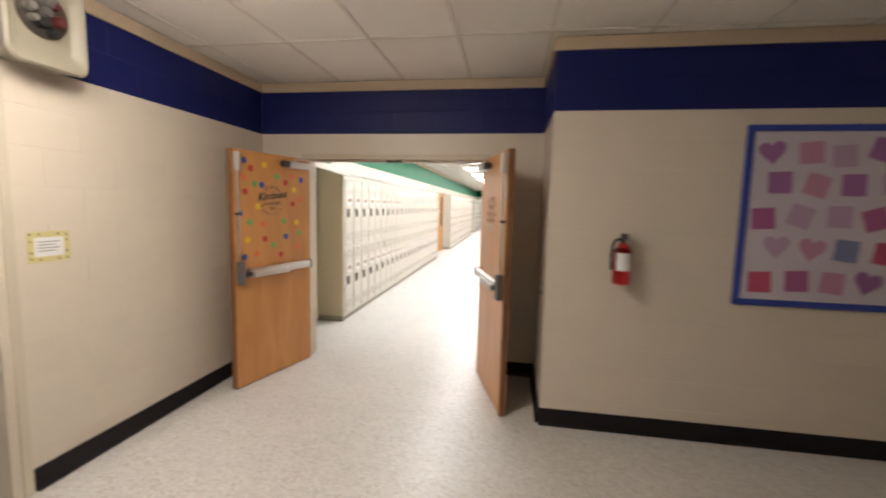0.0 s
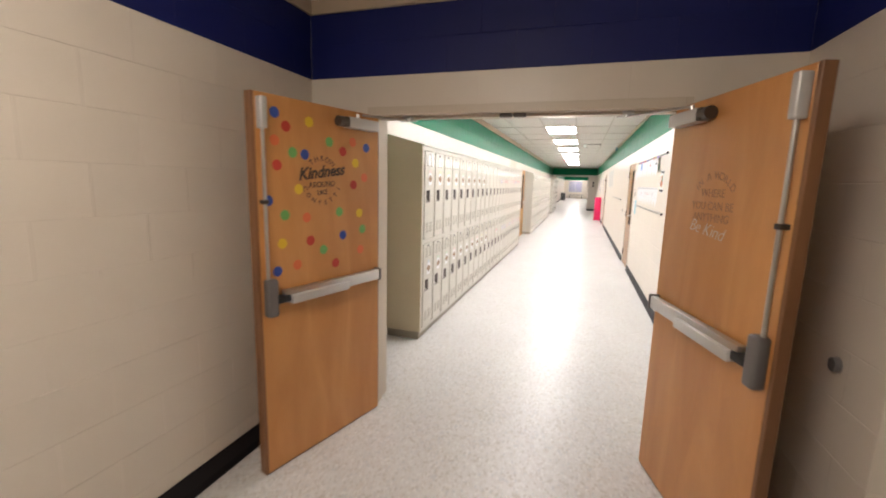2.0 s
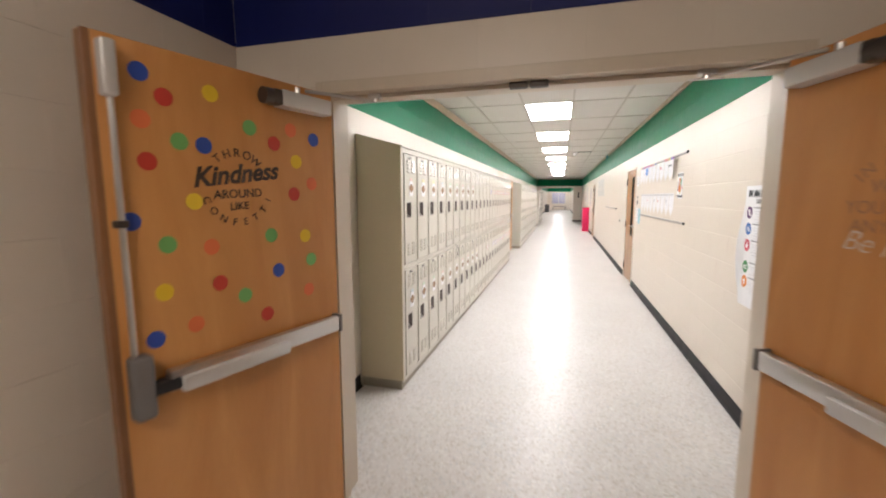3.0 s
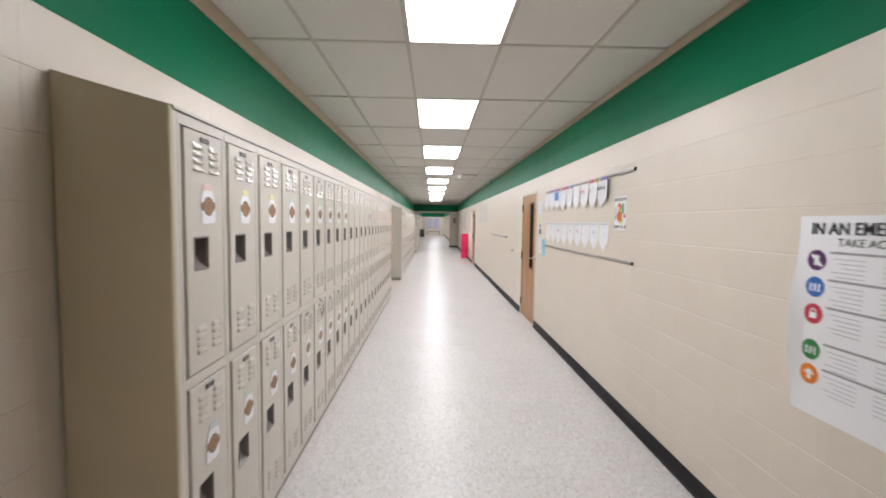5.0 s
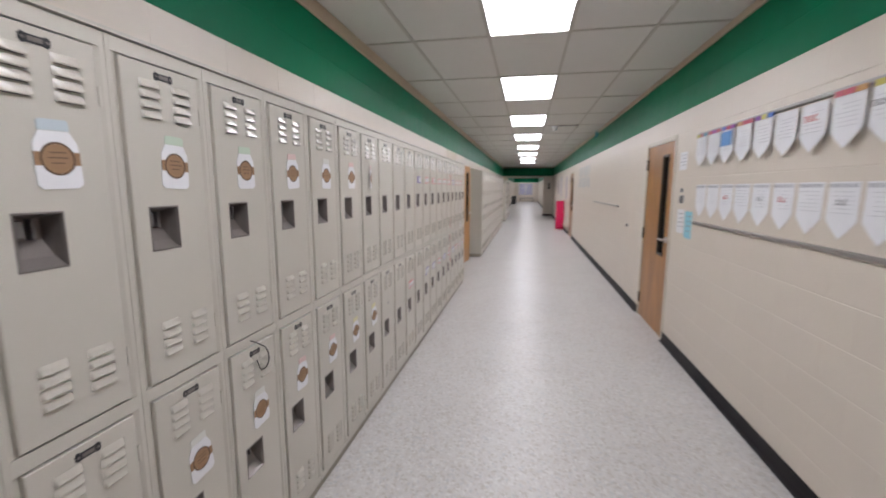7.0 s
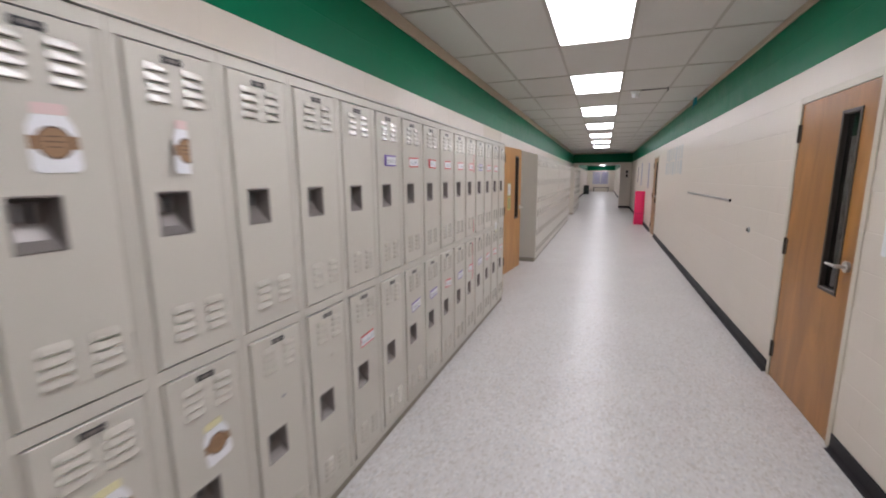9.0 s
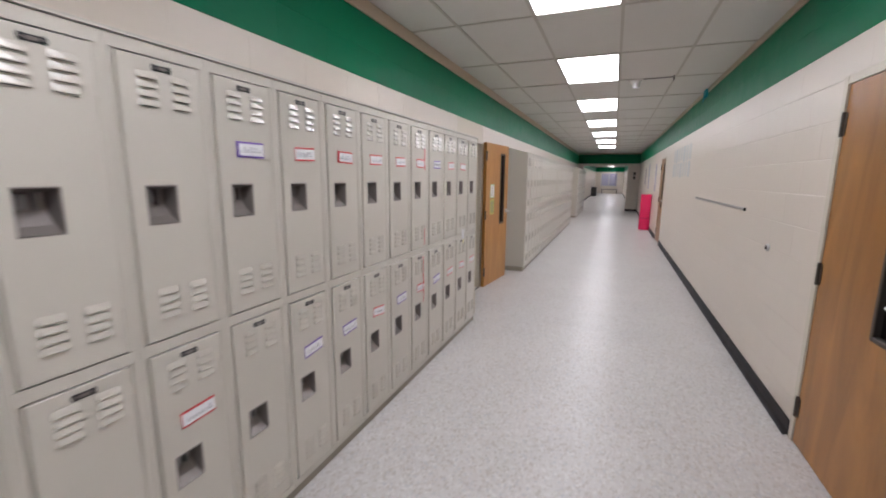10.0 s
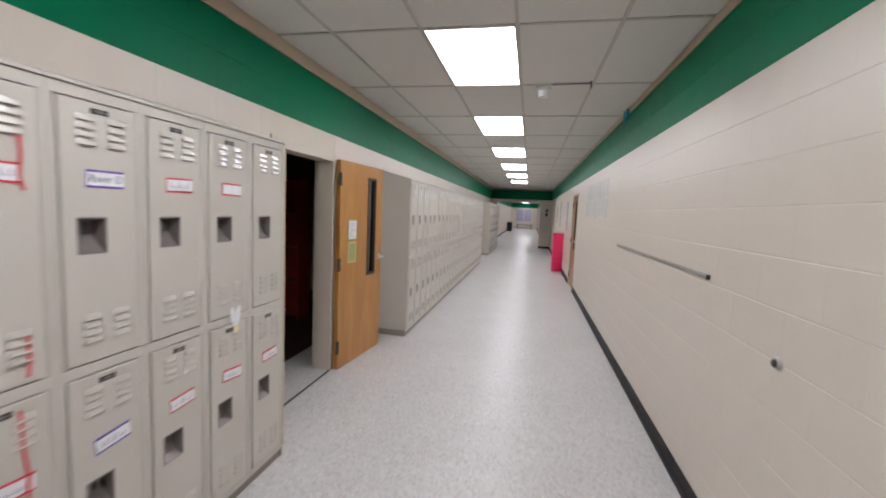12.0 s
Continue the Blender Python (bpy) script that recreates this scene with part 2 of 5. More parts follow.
def round_rect(u0, z0, u1, z1, r, n=5):
    pts = []
    for cx, cz, a in ((u1 - r, z1 - r, 0), (u0 + r, z1 - r, 90), (u0 + r, z0 + r, 180), (u1 - r, z0 + r, 270)):
        pts += [(cx + r * math.cos(radians(a + 90 * i / n)), cz + r * math.sin(radians(a + 90 * i / n))) for i in range(n + 1)]
    return pts


def mesh_of(name, bm, material, smooth=False):
    me = bpy.data.meshes.new(name)
    bm.to_mesh(me)
    bm.free()
    me.materials.append(material)
    if smooth:
        for p in me.polygons:
            p.use_smooth = True
        me.set_sharp_from_angle(angle=radians(35))
    return me


def part(name, bm, material, parent=None, label="", smooth=True):
    ob = new(name, mesh_of(name, bm, material, smooth))
    ob.parent = parent
    if label:
        tagged(ob, label)
    return ob


def bits(name, me, parent, m=None):
    ob = new(name, me)
    ob.parent = parent
    if m is not None:
        ob.matrix_local = m
    return ob


def thing(name, m, label, category, group="", kind=""):
    ob = new(name)
    ob.empty_display_size = 0.1
    ob.matrix_world = m
    return tagged(ob, label, category, group, kind)


def setting(name, bm, material, label, category, smooth=False):
    ob = new(name, mesh_of(name, bm, material, smooth))
    return tagged(ob, label, category, "", "structure")


def lettering(name, text, size, material, parent, m, thick=0.0006, align='CENTER', shear=0.0, bold=0.0):
    cu = bpy.data.curves.new(name, 'FONT')
    cu.body, cu.size, cu.extrude, cu.align_x, cu.align_y, cu.shear = text, size, thick, align, 'CENTER', shear
    cu.offset = bold
    tmp = bpy.data.objects.new(name, cu)
    me = bpy.data.meshes.new_from_object(tmp)
    bpy.data.objects.remove(tmp)
    bpy.data.curves.remove(cu)
    me.materials.clear()
    me.materials.append(material)
    ob = new(name, me)
    ob.parent = parent
    ob.matrix_local = m
    return ob


def facing(axis, sign):
    """Turn of writing that stands upright on a wall and is read from the side that sign * axis points to."""
    return {('x', 1): Matrix.Rotation(radians(90), 4, 'Z'), ('x', -1): Matrix.Rotation(radians(-90), 4, 'Z'),
            ('y', -1): Matrix.Identity(4), ('y', 1): Matrix.Rotation(radians(180), 4, 'Z')}[(axis, sign)] @ Matrix.Rotation(radians(90), 4, 'X')


# ---- setting: floor, walls, ceilings ----
bm = bmesh.new()
box(bm, (-3.6, -9.2, -0.1), (5.8, YEND + 0.4, 0.0))
floor = setting("floor", bm, FLOOR, "pale grey speckled waxed floor", "floor")


def wall(name, axis, face, back, u0, u1, z1, holes, label, mat=CORE):
    """A solid wall between two planes, from u0 to u1, with openings (u0, u1, z0, z1) through it."""
    bm = bmesh.new()

    def piece(a, b, za, zb):
        if b - a > 1e-4 and zb - za > 1e-4:
            box(bm, (face, a, za) if axis == 'x' else (a, face, za), (back, b, zb) if axis == 'x' else (b, back, zb))
    at = u0
    for a, b, za, zb in sorted(holes):
        piece(at, a, 0, z1)
        piece(a, b, 0, za)
        piece(a, b, zb, z1)
        at = b
    piece(at, u1, 0, z1)
    return setting(name, bm, mat, label, "wall")


SKIN = 0.0017        # painted blocks stand this far off the wall's core
R_HOLES = [(4.72, 5.72, 0, 2.045), (13.75, 14.75, 0, 2.045)]
L_HOLES = [(7.35, 8.33, 0, 2.03), (17.9, 18.9, 0, 2.0)]
D_HOLE = [(0.12, 1.93, 0, 2.015)]
H_HOLE = [(-4.65, -3.62, 0, 2.08)]
wall_east = wall("wall_east", 'x', XR + SKIN, XR + 0.2, YC, YP, 3.0, R_HOLES, "cream painted block wall with a green band below the ceiling")
wall_west = wall("wall_west", 'x', XL - SKIN, XL - 0.2, YC, YP, 3.0, L_HOLES, "cream painted block wall with a green band behind the lockers")
wall_doors = wall("wall_south", 'y', YD + SKIN, YC - SKIN, -0.5, 2.6, 3.0, D_HOLE, "cream block wall with navy band over the double doors")
wall_hall = wall("wall_hall_west", 'x', EL - SKIN, EL - 0.2, -9.0, YD, 3.0, H_HOLE, "cream painted block wall with a navy band")
wall_stub = wall("wall_recess", 'x', ER + SKIN, ER + 0.2, YF + SKIN, YD, 3.0, [], "cream painted block side of the door recess")
wall_front = wall("wall_hall_north", 'y', YF + SKIN, YF + 0.2, ER + 0.2, 5.6, 3.0, [], "cream block wall with a navy band and notice board")
wall_back = wall("wall_hall_south", 'y', -9.0, -9.2, -0.5, 5.8, 3.0, [], "plain cream wall", CREAM)
wall_side = wall("wall_hall_east", 'x', 5.6, 5.8, -9.0, YF, 3.0, [], "plain cream wall", CREAM)
# far portal and the corridor past it
bm = bmesh.new()
box(bm, (XL - 0.2, YP, 0), (-0.12, YP + 0.25, 3.0))
box(bm, (1.86, YP, 0), (XR + 0.2, YP + 0.25, 3.0))
box(bm, (-0.12, YP, 2.12), (1.86, YP + 0.25, 3.0))
wall_portal = setting("wall_portal", bm, CREAM, "cream end wall with a wide opening into a further corridor", "wall")
bm = bmesh.new()
box(bm, (XL - 0.2, YP - 0.006, BAND + 0.02), (XR, YP - 0.001, CEIL))
setting("trim_portal_band", bm, GREEN, "green painted band over the opening", "trim")
bm = bmesh.new()
box(bm, (-0.55, YP + 0.25, 0), (-0.75, YEND, 3.0))
setting("wall_far_west", bm, CREAM, "cream wall of the further corridor", "wall")
bm = bmesh.new()
box(bm, (2.2, YP + 0.25, 0), (2.4, YEND, 3.0))
setting("wall_far_east", bm, CREAM, "cream wall of the further corridor", "wall")
bm = bmesh.new()
for a, b, za, zb in ((-0.75, 0.0, 0, 3), (1.6, 2.4, 0, 3), (0.0, 1.6, 0, 0.75), (0.0, 1.6, 2.1, 3)):
    box(bm, (a, YEND, za), (b, YEND + 0.2, zb))
setting("wall_far_end", bm, CREAM, "cream end wall round a window", "wall")
bm = bmesh.new()
box(bm, (-0.74, YP + 6, BAND), (-0.54, YEND - 0.01, CEIL))
box(bm, (2.19, YP + 6, BAND), (2.39, YEND - 0.01, CEIL))
box(bm, (-0.55, YEND - 0.006, BAND), (2.2, YEND - 0.001, CEIL))
setting("trim_far_band", bm, GREEN, "green painted band in the further corridor", "trim")

# ceilings: lay-in panels and bars in one mesh each
GRID_X = [XL, 0.045, 0.655, 1.265, 1.875, XR]
LIGHT_Y = [0.09 + 2.44 * k for k in range(-0, 9)]
ROW = 1.22


def ceiling(name, xs, ys, z, holes, label, tile=TILE, bars=None):
    me = bpy.data.meshes.new(name)
    vs, fs, mi = [], [], []

    def quad(x0, x1, y0, y1, zz, k):
        i = len(vs)
        vs.extend([(x0, y0, zz), (x0, y1, zz), (x1, y1, zz), (x1, y0, zz)])
        fs.append((i, i + 1, i + 2, i + 3))
        mi.append(k)

    def bar(x0, x1, y0, y1):
        i = len(vs)
        for zz in (z - 0.002, z + 0.008):
            vs.extend([(x0, y0, zz), (x0, y1, zz), (x1, y1, zz), (x1, y0, zz)])
        fs.extend([(i, i + 1, i + 2, i + 3), (i, i + 4, i + 5, i + 1), (i + 1, i + 5, i + 6, i + 2), (i + 2, i + 6, i + 7, i + 3), (i + 3, i + 7, i + 4, i)])
        mi.extend([1] * 5)
    rnd = random.Random(5)
    for a in range(len(xs) - 1):
        for b in range(len(ys) - 1):
            x0, x1, y0, y1 = xs[a], xs[a + 1], ys[b], ys[b + 1]
            if any(abs((x0 + x1) / 2 - hx) < 0.2 and abs((y0 + y1) / 2 - hy) < 0.3 for hx, hy in holes):
                continue
            quad(x0, x1, y0, y1, z + 0.005 + rnd.uniform(-0.0015, 0.0015), 0)
    w = 0.0115
    for x in xs[1:-1]:
        bar(x - w, x + w, ys[0], ys[-1])
    for y in ys[1:-1]:
        bar(xs[0], xs[-1], y - w, y + w)
    i = len(vs)        # slab above
    for zz in (z + 0.12, z + 0.2):
        vs.extend([(xs[0] - 0.2, ys[0], zz), (xs[0] - 0.2, ys[-1], zz), (xs[-1] + 0.2, ys[-1], zz), (xs[-1] + 0.2, ys[0], zz)])
    fs.extend([(i, i + 1, i + 2, i + 3), (i + 4, i + 7, i + 6, i + 5)])
    mi.extend([0, 0])
    me.from_pydata(vs, [], fs)
    me.materials.append(tile)
    me.materials.append(bars or TBAR)
    me.polygons.foreach_set("material_index", mi)
    return tagged(new(name, me), label, "ceiling", "", "structure")


ys = [YC] + [0.09 + ROW * k for k in range(-1, 21)] + [YP]
ceiling("ceiling", GRID_X, sorted(ys), CEIL, [(0.96, y + 0.61) for y in LIGHT_Y], "white lay-in panel ceiling with narrow metal bars")
hx = [EL, -0.1, 0.51, 1.12, 1.73, 2.34, 2.95, 3.56, 4.17, 4.78, 5.6]
hy = [-9.0] + [-8.46 + ROW * k for k in range(0, 6)] + [YD]
HALL_FILLS = [(0.66, -4.19)]
ceiling("ceiling_hall", hx, hy, CEIL - 0.03, [], "white lay-in panel ceiling of the entry hall", TILE_HALL_LIT, TBAR_HALL_LIT)
ceiling("ceiling_far", [-0.55, 0.04, 0.65, 1.26, 1.87, 2.2], [YP + 0.25 + ROW * k for k in range(0, 21)] + [YEND], CEIL, [(0.955, YP + 0.25 + ROW * (k + 0.5)) for k in range(1, 20, 3)], "white lay-in panel ceiling of the further corridor")


def cove(bm, axis, at, sign, u0, u1, toe):
    """The curved foot of a vinyl base where it meets the floor."""
    ends = [[bm.verts.new((at + sign * p, u, z) if axis == 'x' else (u, at + sign * p, z)) for p, z in toe] for u in (u0, u1)]
    made = [bm.faces.new((ends[0][i], ends[0][i + 1], ends[1][i + 1], ends[1][i])) for i in range(len(toe) - 1)]
    bmesh.ops.recalc_face_normals(bm, faces=made)
    if sum(f.normal.z for f in made) < 0:
        bmesh.ops.reverse_faces(bm, faces=made)


def moulding(name, runs, z0, z1, thick, mat, label, category):
    for axis, at, sign, u0, u1 in runs:
        bm = bmesh.new()
        a = (at, u0, z0) if axis == 'x' else (u0, at, z0)
        b = (at + sign * thick, u1, z1) if axis == 'x' else (u1, at + sign * thick, z1)
        box(bm, a, b, min(0.003, thick * 0.4), 1)
        if name == "baseboard":
            toe = [(thick - 0.001, 0.032), (thick + 0.004, 0.016), (thick + 0.012, 0.006), (thick + 0.022, 0.002), (thick + 0.022, 0.0004)]
            cove(bm, axis, at, sign, u0, u1, toe)
        setting(name, bm, mat, label, category)


moulding("trim_ceiling", [('x', XL, 1, YC, YP)], 2.608, CEIL - 0.001, 0.02, TRIM, "tan painted board along the ceiling edge", "trim")
moulding("trim_ceiling", [('x', XR, -1, YC, YP), ('y', YP, -1, XL + 0.02, XR - 0.02)], 2.647, CEIL - 0.001, 0.02, TRIM, "tan painted board along the ceiling edge", "trim")
moulding("trim_hall_ceiling", [('x', EL, 1, -9.0, YD), ('y', YD, -1, EL + 0.02, ER - 0.02), ('x', ER, -1, YF, YD), ('y', YF, -1, ER, 5.6)], 2.585, CEIL - 0.031, 0.02, TRIM, "tan painted board along the ceiling edge", "trim")
moulding("baseboard", [('x', XR, -1, YC, 4.72), ('x', XR, -1, 5.72, 13.75), ('x', XR, -1, 14.75, YP), ('x', XL, 1, YC, -0.132), ('x', XL, 1, 6.97, 7.33), ('x', XL, 1, 9.33, 9.51),
                       ('y', YP, -1, 1.86, XR - 0.007), ('x', 2.2, -1, YP + 0.26, YEND), ('x', -0.55, 1, YP + 0.26, YEND)],
         0.0, 0.10, 0.007, BASE, "black vinyl base along the wall", "baseboard")
moulding("baseboard", [('x', EL, 1, -3.53, YD), ('x', EL, 1, -9.0, -4.74), ('y', YD, -1, EL + 0.007, 0.115), ('y', YD, -1, 1.935, ER - 0.007), ('x', ER, -1, YF, YD), ('y', YF, -1, ER - 0.007, 5.6)],
         0.0, 0.122, 0.007, BASE, "black vinyl base along the hall wall", "baseboard")

# ---- ceiling light panels ----
def ceiling_light(x, y, z, w, l, mat, label, drop=0.0):
    t = thing("ceiling_light", Matrix.Translation((x, y, z)), label, "ceiling light", "ceiling light panels")
    bm = bmesh.new()
    for s in (-1, 1):
        box(bm, (s * w / 2, -l / 2, -0.004), (s * (w / 2 - 0.014), l / 2, 0.05))
        box(bm, (-w / 2 + 0.014, s * l / 2, -0.004), (w / 2 - 0.014, s * (l / 2 - 0.014), 0.05))
    part("frame", bm, TBAR, t, smooth=False)
    bm = bmesh.new()
    box(bm, (-w / 2 + 0.014, -l / 2 + 0.014, 0.004 - drop), (w / 2 - 0.014, l / 2 - 0.014, 0.010), 0.03 if drop else 0.0)
    part("diffuser", bm, mat, t, "lit white acrylic diffuser", smooth=False)
    bm = bmesh.new()
    box(bm, (-w / 2, -l / 2, 0.0501), (w / 2, l / 2, 0.10))
    part("housing", bm, SILVER, t, smooth=False)
    return t


for y in LIGHT_Y:
    ceiling_light(0.96, y + 0.61, CEIL, 0.598, 1.20, LENS, "lit rectangular fluorescent panel set in the corridor ceiling")
for k in range(1, 20, 3):
    ceiling_light(0.955, YP + 0.25 + ROW * (k + 0.5), CEIL, 0.598, 1.20, LENS, "lit rectangular fluorescent panel in the far corridor")
# Added fill lamp, out of view; hangs low so its sides brighten the ceiling.
for x, y in HALL_FILLS:
    ceiling_light(x, y, CEIL - 0.03, 0.598, 1.20, LENS_FILL, "dim warm wraparound fluorescent light under the entry hall ceiling", 0.16)


# ---- lockers ----
DY0, DY1 = 0.0305, 0.2745                    # door edges inside one locker's width
CY0, CY1 = 0.075, 0.166                      # recess
TIERS = ((0.097, 0.953), (1.000, 1.852))      # lower and upper door


# Near-black colour that stands for shade inside the louvre slits.
SLIT_SHADE = shade("slot_dark", (0.02, 0.018, 0.016), 0.7, var=0.05, bump=0)


def louver_mesh(slotted):
    """Pressed hood; the upper group has a dark strip for the shaded slit beneath it."""
    bm = bmesh.new()
    w, h, d = 0.031, 0.0118, 0.0080
    ring = []
    for y, k in ((-w, 0.0), (-w + 0.005, 1.0), (w - 0.005, 1.0), (w, 0.0)):
        ring.append([bm.verts.new((0, y, h)), bm.verts.new((d * 0.55 * k, y, h * 0.35)), bm.verts.new((d * k, y, -h * 0.55)), bm.verts.new((d * 0.9 * k, y, -h * 0.75)), bm.verts.new((0, y, -h * 0.35))])
    for a, b in zip(ring, ring[1:]):
        for i in range(4):
            bm.faces.new((a[i], a[i + 1], b[i + 1], b[i]))
    bmesh.ops.remove_doubles(bm, verts=bm.verts, dist=0.0002)
    bmesh.ops.recalc_face_normals(bm, faces=bm.faces)
    if slotted:
        old = set(bm.faces)
        box(bm, (0.0002, -0.025, -0.0100), (0.0006, 0.025, -0.0078))
        for f in bm.faces:
            f.material_index = 0 if f in old else 1
    me = mesh_of("louver", bm, LOCKER_PRESS, True)
    me.materials.append(SLIT_SHADE)
    return me


LOUVER, LOUVER_SLIT = louver_mesh(False), louver_mesh(True)


def louver_spots(z0, z1):
    return [(y, z) for base in (z1 - 0.052, z0 + 0.152) for i in range(4) for y, z in ((0.109, base - 0.026 * i), (0.211, base - 0.026 * i))]


def door_mesh(z0, z1):
    """Pressed door: a front sheet with the recess cut out, edges turned back."""
    bm = bmesh.new()
    cz1 = z1 - 0.372
    cz0 = cz1 - 0.115
    r = 0.0025
    yy = [DY0 + r, CY0, CY1, DY1 - r]
    zz = [z0 + r, cz0, cz1, z1 - r]
    x = 0.004
    g = [[bm.verts.new((x, y, z)) for z in zz] for y in yy]
    for i in range(3):
        for j in range(3):
            if (i, j) != (1, 1):
                bm.faces.new((g[i][j], g[i + 1][j], g[i + 1][j + 1], g[i][j + 1]))
    loop = [g[0][0], g[1][0], g[2][0], g[3][0], g[3][1], g[3][2], g[3][3], g[2][3], g[1][3], g[0][3], g[0][2], g[0][1]]
    mid = []
    for v in loop:
        dy = -r if v.co.y < DY0 + 0.01 else (r if v.co.y > DY1 - 0.01 else 0)
        dz = -r if v.co.z < z0 + 0.01 else (r if v.co.z > z1 - 0.01 else 0)
        mid.append((bm.verts.new((x - 0.002, v.co.y + dy, v.co.z + dz)), bm.verts.new((-0.014, v.co.y + dy, v.co.z + dz))))
    for i in range(12):
        j = (i + 1) % 12
        bm.faces.new((loop[i], mid[i][0], mid[j][0], loop[j]))
        bm.faces.new((mid[i][0], mid[i][1], mid[j][1], mid[j][0]))
    bmesh.ops.recalc_face_normals(bm, faces=bm.faces)
    return mesh_of("door", bm, LOCKER, False)


def cup_mesh(z1, mat):
    """Stamped pan behind the recess: rim, sides that taper to the back, a sloping sill."""
    bm = bmesh.new()
    cz1 = z1 - 0.372
    cz0 = cz1 - 0.115
    rings = []
    for x, e, low in ((0.0042, -0.003, -0.003), (0.0054, -0.002, -0.002), (0.0054, 0.0005, 0.0005), (-0.002, 0.003, 0.005), (-0.022, 0.006, 0.022), (-0.044, 0.012, 0.058)):
        rings.append([bm.verts.new((x, y, z)) for y, z in ((CY0 + e, cz0 + low), (CY1 - e, cz0 + low), (CY1 - e, cz1 - e), (CY0 + e, cz1 - e))])
    for a, b in zip(rings, rings[1:]):
        for i in range(4):
            bm.faces.new((a[i], a[(i + 1) % 4], b[(i + 1) % 4], b[i]))
    bm.faces.new(rings[-1])
    bmesh.ops.recalc_face_normals(bm, faces=bm.faces)
    for f in bm.faces:
        f.normal_flip() if f.normal.x < -0.5 else None
    return mesh_of("recess_pan", bm, mat, False)


def latch_mesh(z1):
    bm = bmesh.new()
    cz1 = z1 - 0.372
    box(bm, (-0.042, 0.090, cz1 - 0.052), (-0.016, 0.106, cz1 - 0.014), 0.003)
    box(bm, (-0.042, 0.124, cz1 - 0.056), (-0.024, 0.132, cz1 - 0.013), 0.002)
    return mesh_of("latch", bm, GREYCAP, False)


def plate_mesh(z1):
    bm = bmesh.new()
    y, z = 0.155, z1 - 0.026
    ol = [(0.029, -0.006), (0.029, 0.006), (0.023, 0.0115), (0.016, 0.0085), (-0.016, 0.0085), (-0.023, 0.0115), (-0.029, 0.006), (-0.029, -0.006), (-0.023, -0.0115), (-0.016, -0.0085), (0.016, -0.0085), (0.023, -0.0115)]
    plate(bm, [(y + u, z + v) for u, v in ol], 'x', 0.004, 0.0016)
    dark = set(bm.faces)
    plate(bm, rect(y - 0.014, z - 0.0045, y + 0.014, z + 0.0045), 'x', 0.0057, 0.0004)
    for u in (-0.0225, 0.0225):
        rod(bm, (0.004, y + u, z), (0.0068, y + u, z), 0.0032, 8)
    for f in bm.faces:
        f.material_index = 0 if f in dark else 1
    me = mesh_of("number_plate", bm, PLATE, False)
    me.materials.append(CUP)
    return me


def hinge_mesh():
    bm = bmesh.new()
    rod(bm, (0.002, 0.2785, -0.022), (0.002, 0.2785, 0.022), 0.0035, 8)
    return mesh_of("hinge", bm, LOCKER, False)


def upright(bm, profile, z0, z1):
    """A straight upright bar with the plan outline (x, y)."""
    a = [bm.verts.new((x, y, z0)) for x, y in profile]
    b = [bm.verts.new((x, y, z1)) for x, y in profile]
    n = len(profile)
    for i in range(n):
        bm.faces.new((a[i], a[(i + 1) % n], b[(i + 1) % n], b[i]))
    bm.faces.new(a[::-1])
    bm.faces.new(b)
    bmesh.ops.recalc_face_normals(bm, faces=bm.faces)


def stile_mesh(flip):
    """Front post of a locker with the stop that the door closes on."""
    bm = bmesh.new()
    prof = [(0, 0.0008), (0, 0.0125), (-0.0065, 0.0275), (-0.010, 0.0285), (-0.010, 0.036), (-0.015, 0.036), (-0.015, 0.0008)]
    if flip:
        prof = [(x, PITCH - y) for x, y in prof]
    upright(bm, prof, 0.06, 1.893)
    return mesh_of("stile", bm, LOCKER, False)


def rail_mesh(z0, z1):
    bm = bmesh.new()
    box(bm, (0.0002, 0.0127, z0), (-0.0099, 0.2921, z1))
    return mesh_of("cross_rail", bm, LOCKER, False)


def locker_body():
    """The sheet-steel carcass, open at the front."""
    bm = bmesh.new()
    box(bm, (-0.0152, 0.001, 0.0602), (-0.36, PITCH - 0.001, 1.893))
    bmesh.ops.delete(bm, geom=[f for f in bm.faces if f.normal.x > 0.5], context='FACES')
    bmesh.ops.solidify(bm, geom=bm.faces[:], thickness=0.002)
    return mesh_of("body", bm, LOCKER, False)


def plinth_mesh():
    bm = bmesh.new()
    box(bm, (-0.018, 0.0005, 0.0), (-0.36, PITCH - 0.0005, 0.0598))
    return mesh_of("plinth", bm, PLINTHMAT, False)


def locker(m, label, group):
    t = thing("locker", m, label, "locker", group)
    bits("body", BODY, t)
    bits("plinth", PLINTH, t)
    for me in (*STILES, *RAILS):
        bits(me.name.split(".")[0], me, t)
    for k, (z0, z1) in enumerate(TIERS):
        d = bits("door", DOORS[k], t)
        bits("recess_pan", (CUPS_SHADED if group == "near locker row" else CUPS_PALE)[k], d)
        bits("number_plate", PLATES[k], d)
        bits("latch", LATCHES[k], d)
        bits("hinge", HINGE, d, Matrix.Translation((0, 0, z0 + 0.11)))
        bits("hinge", HINGE, d, Matrix.Translation((0, 0, z1 - 0.11)))
        for i, (y, z) in enumerate(louver_spots(z0, z1)):
            bits("louver", LOUVER_SLIT if i < 8 else LOUVER, d, Matrix.Translation((0.004, y, z)))
    return t


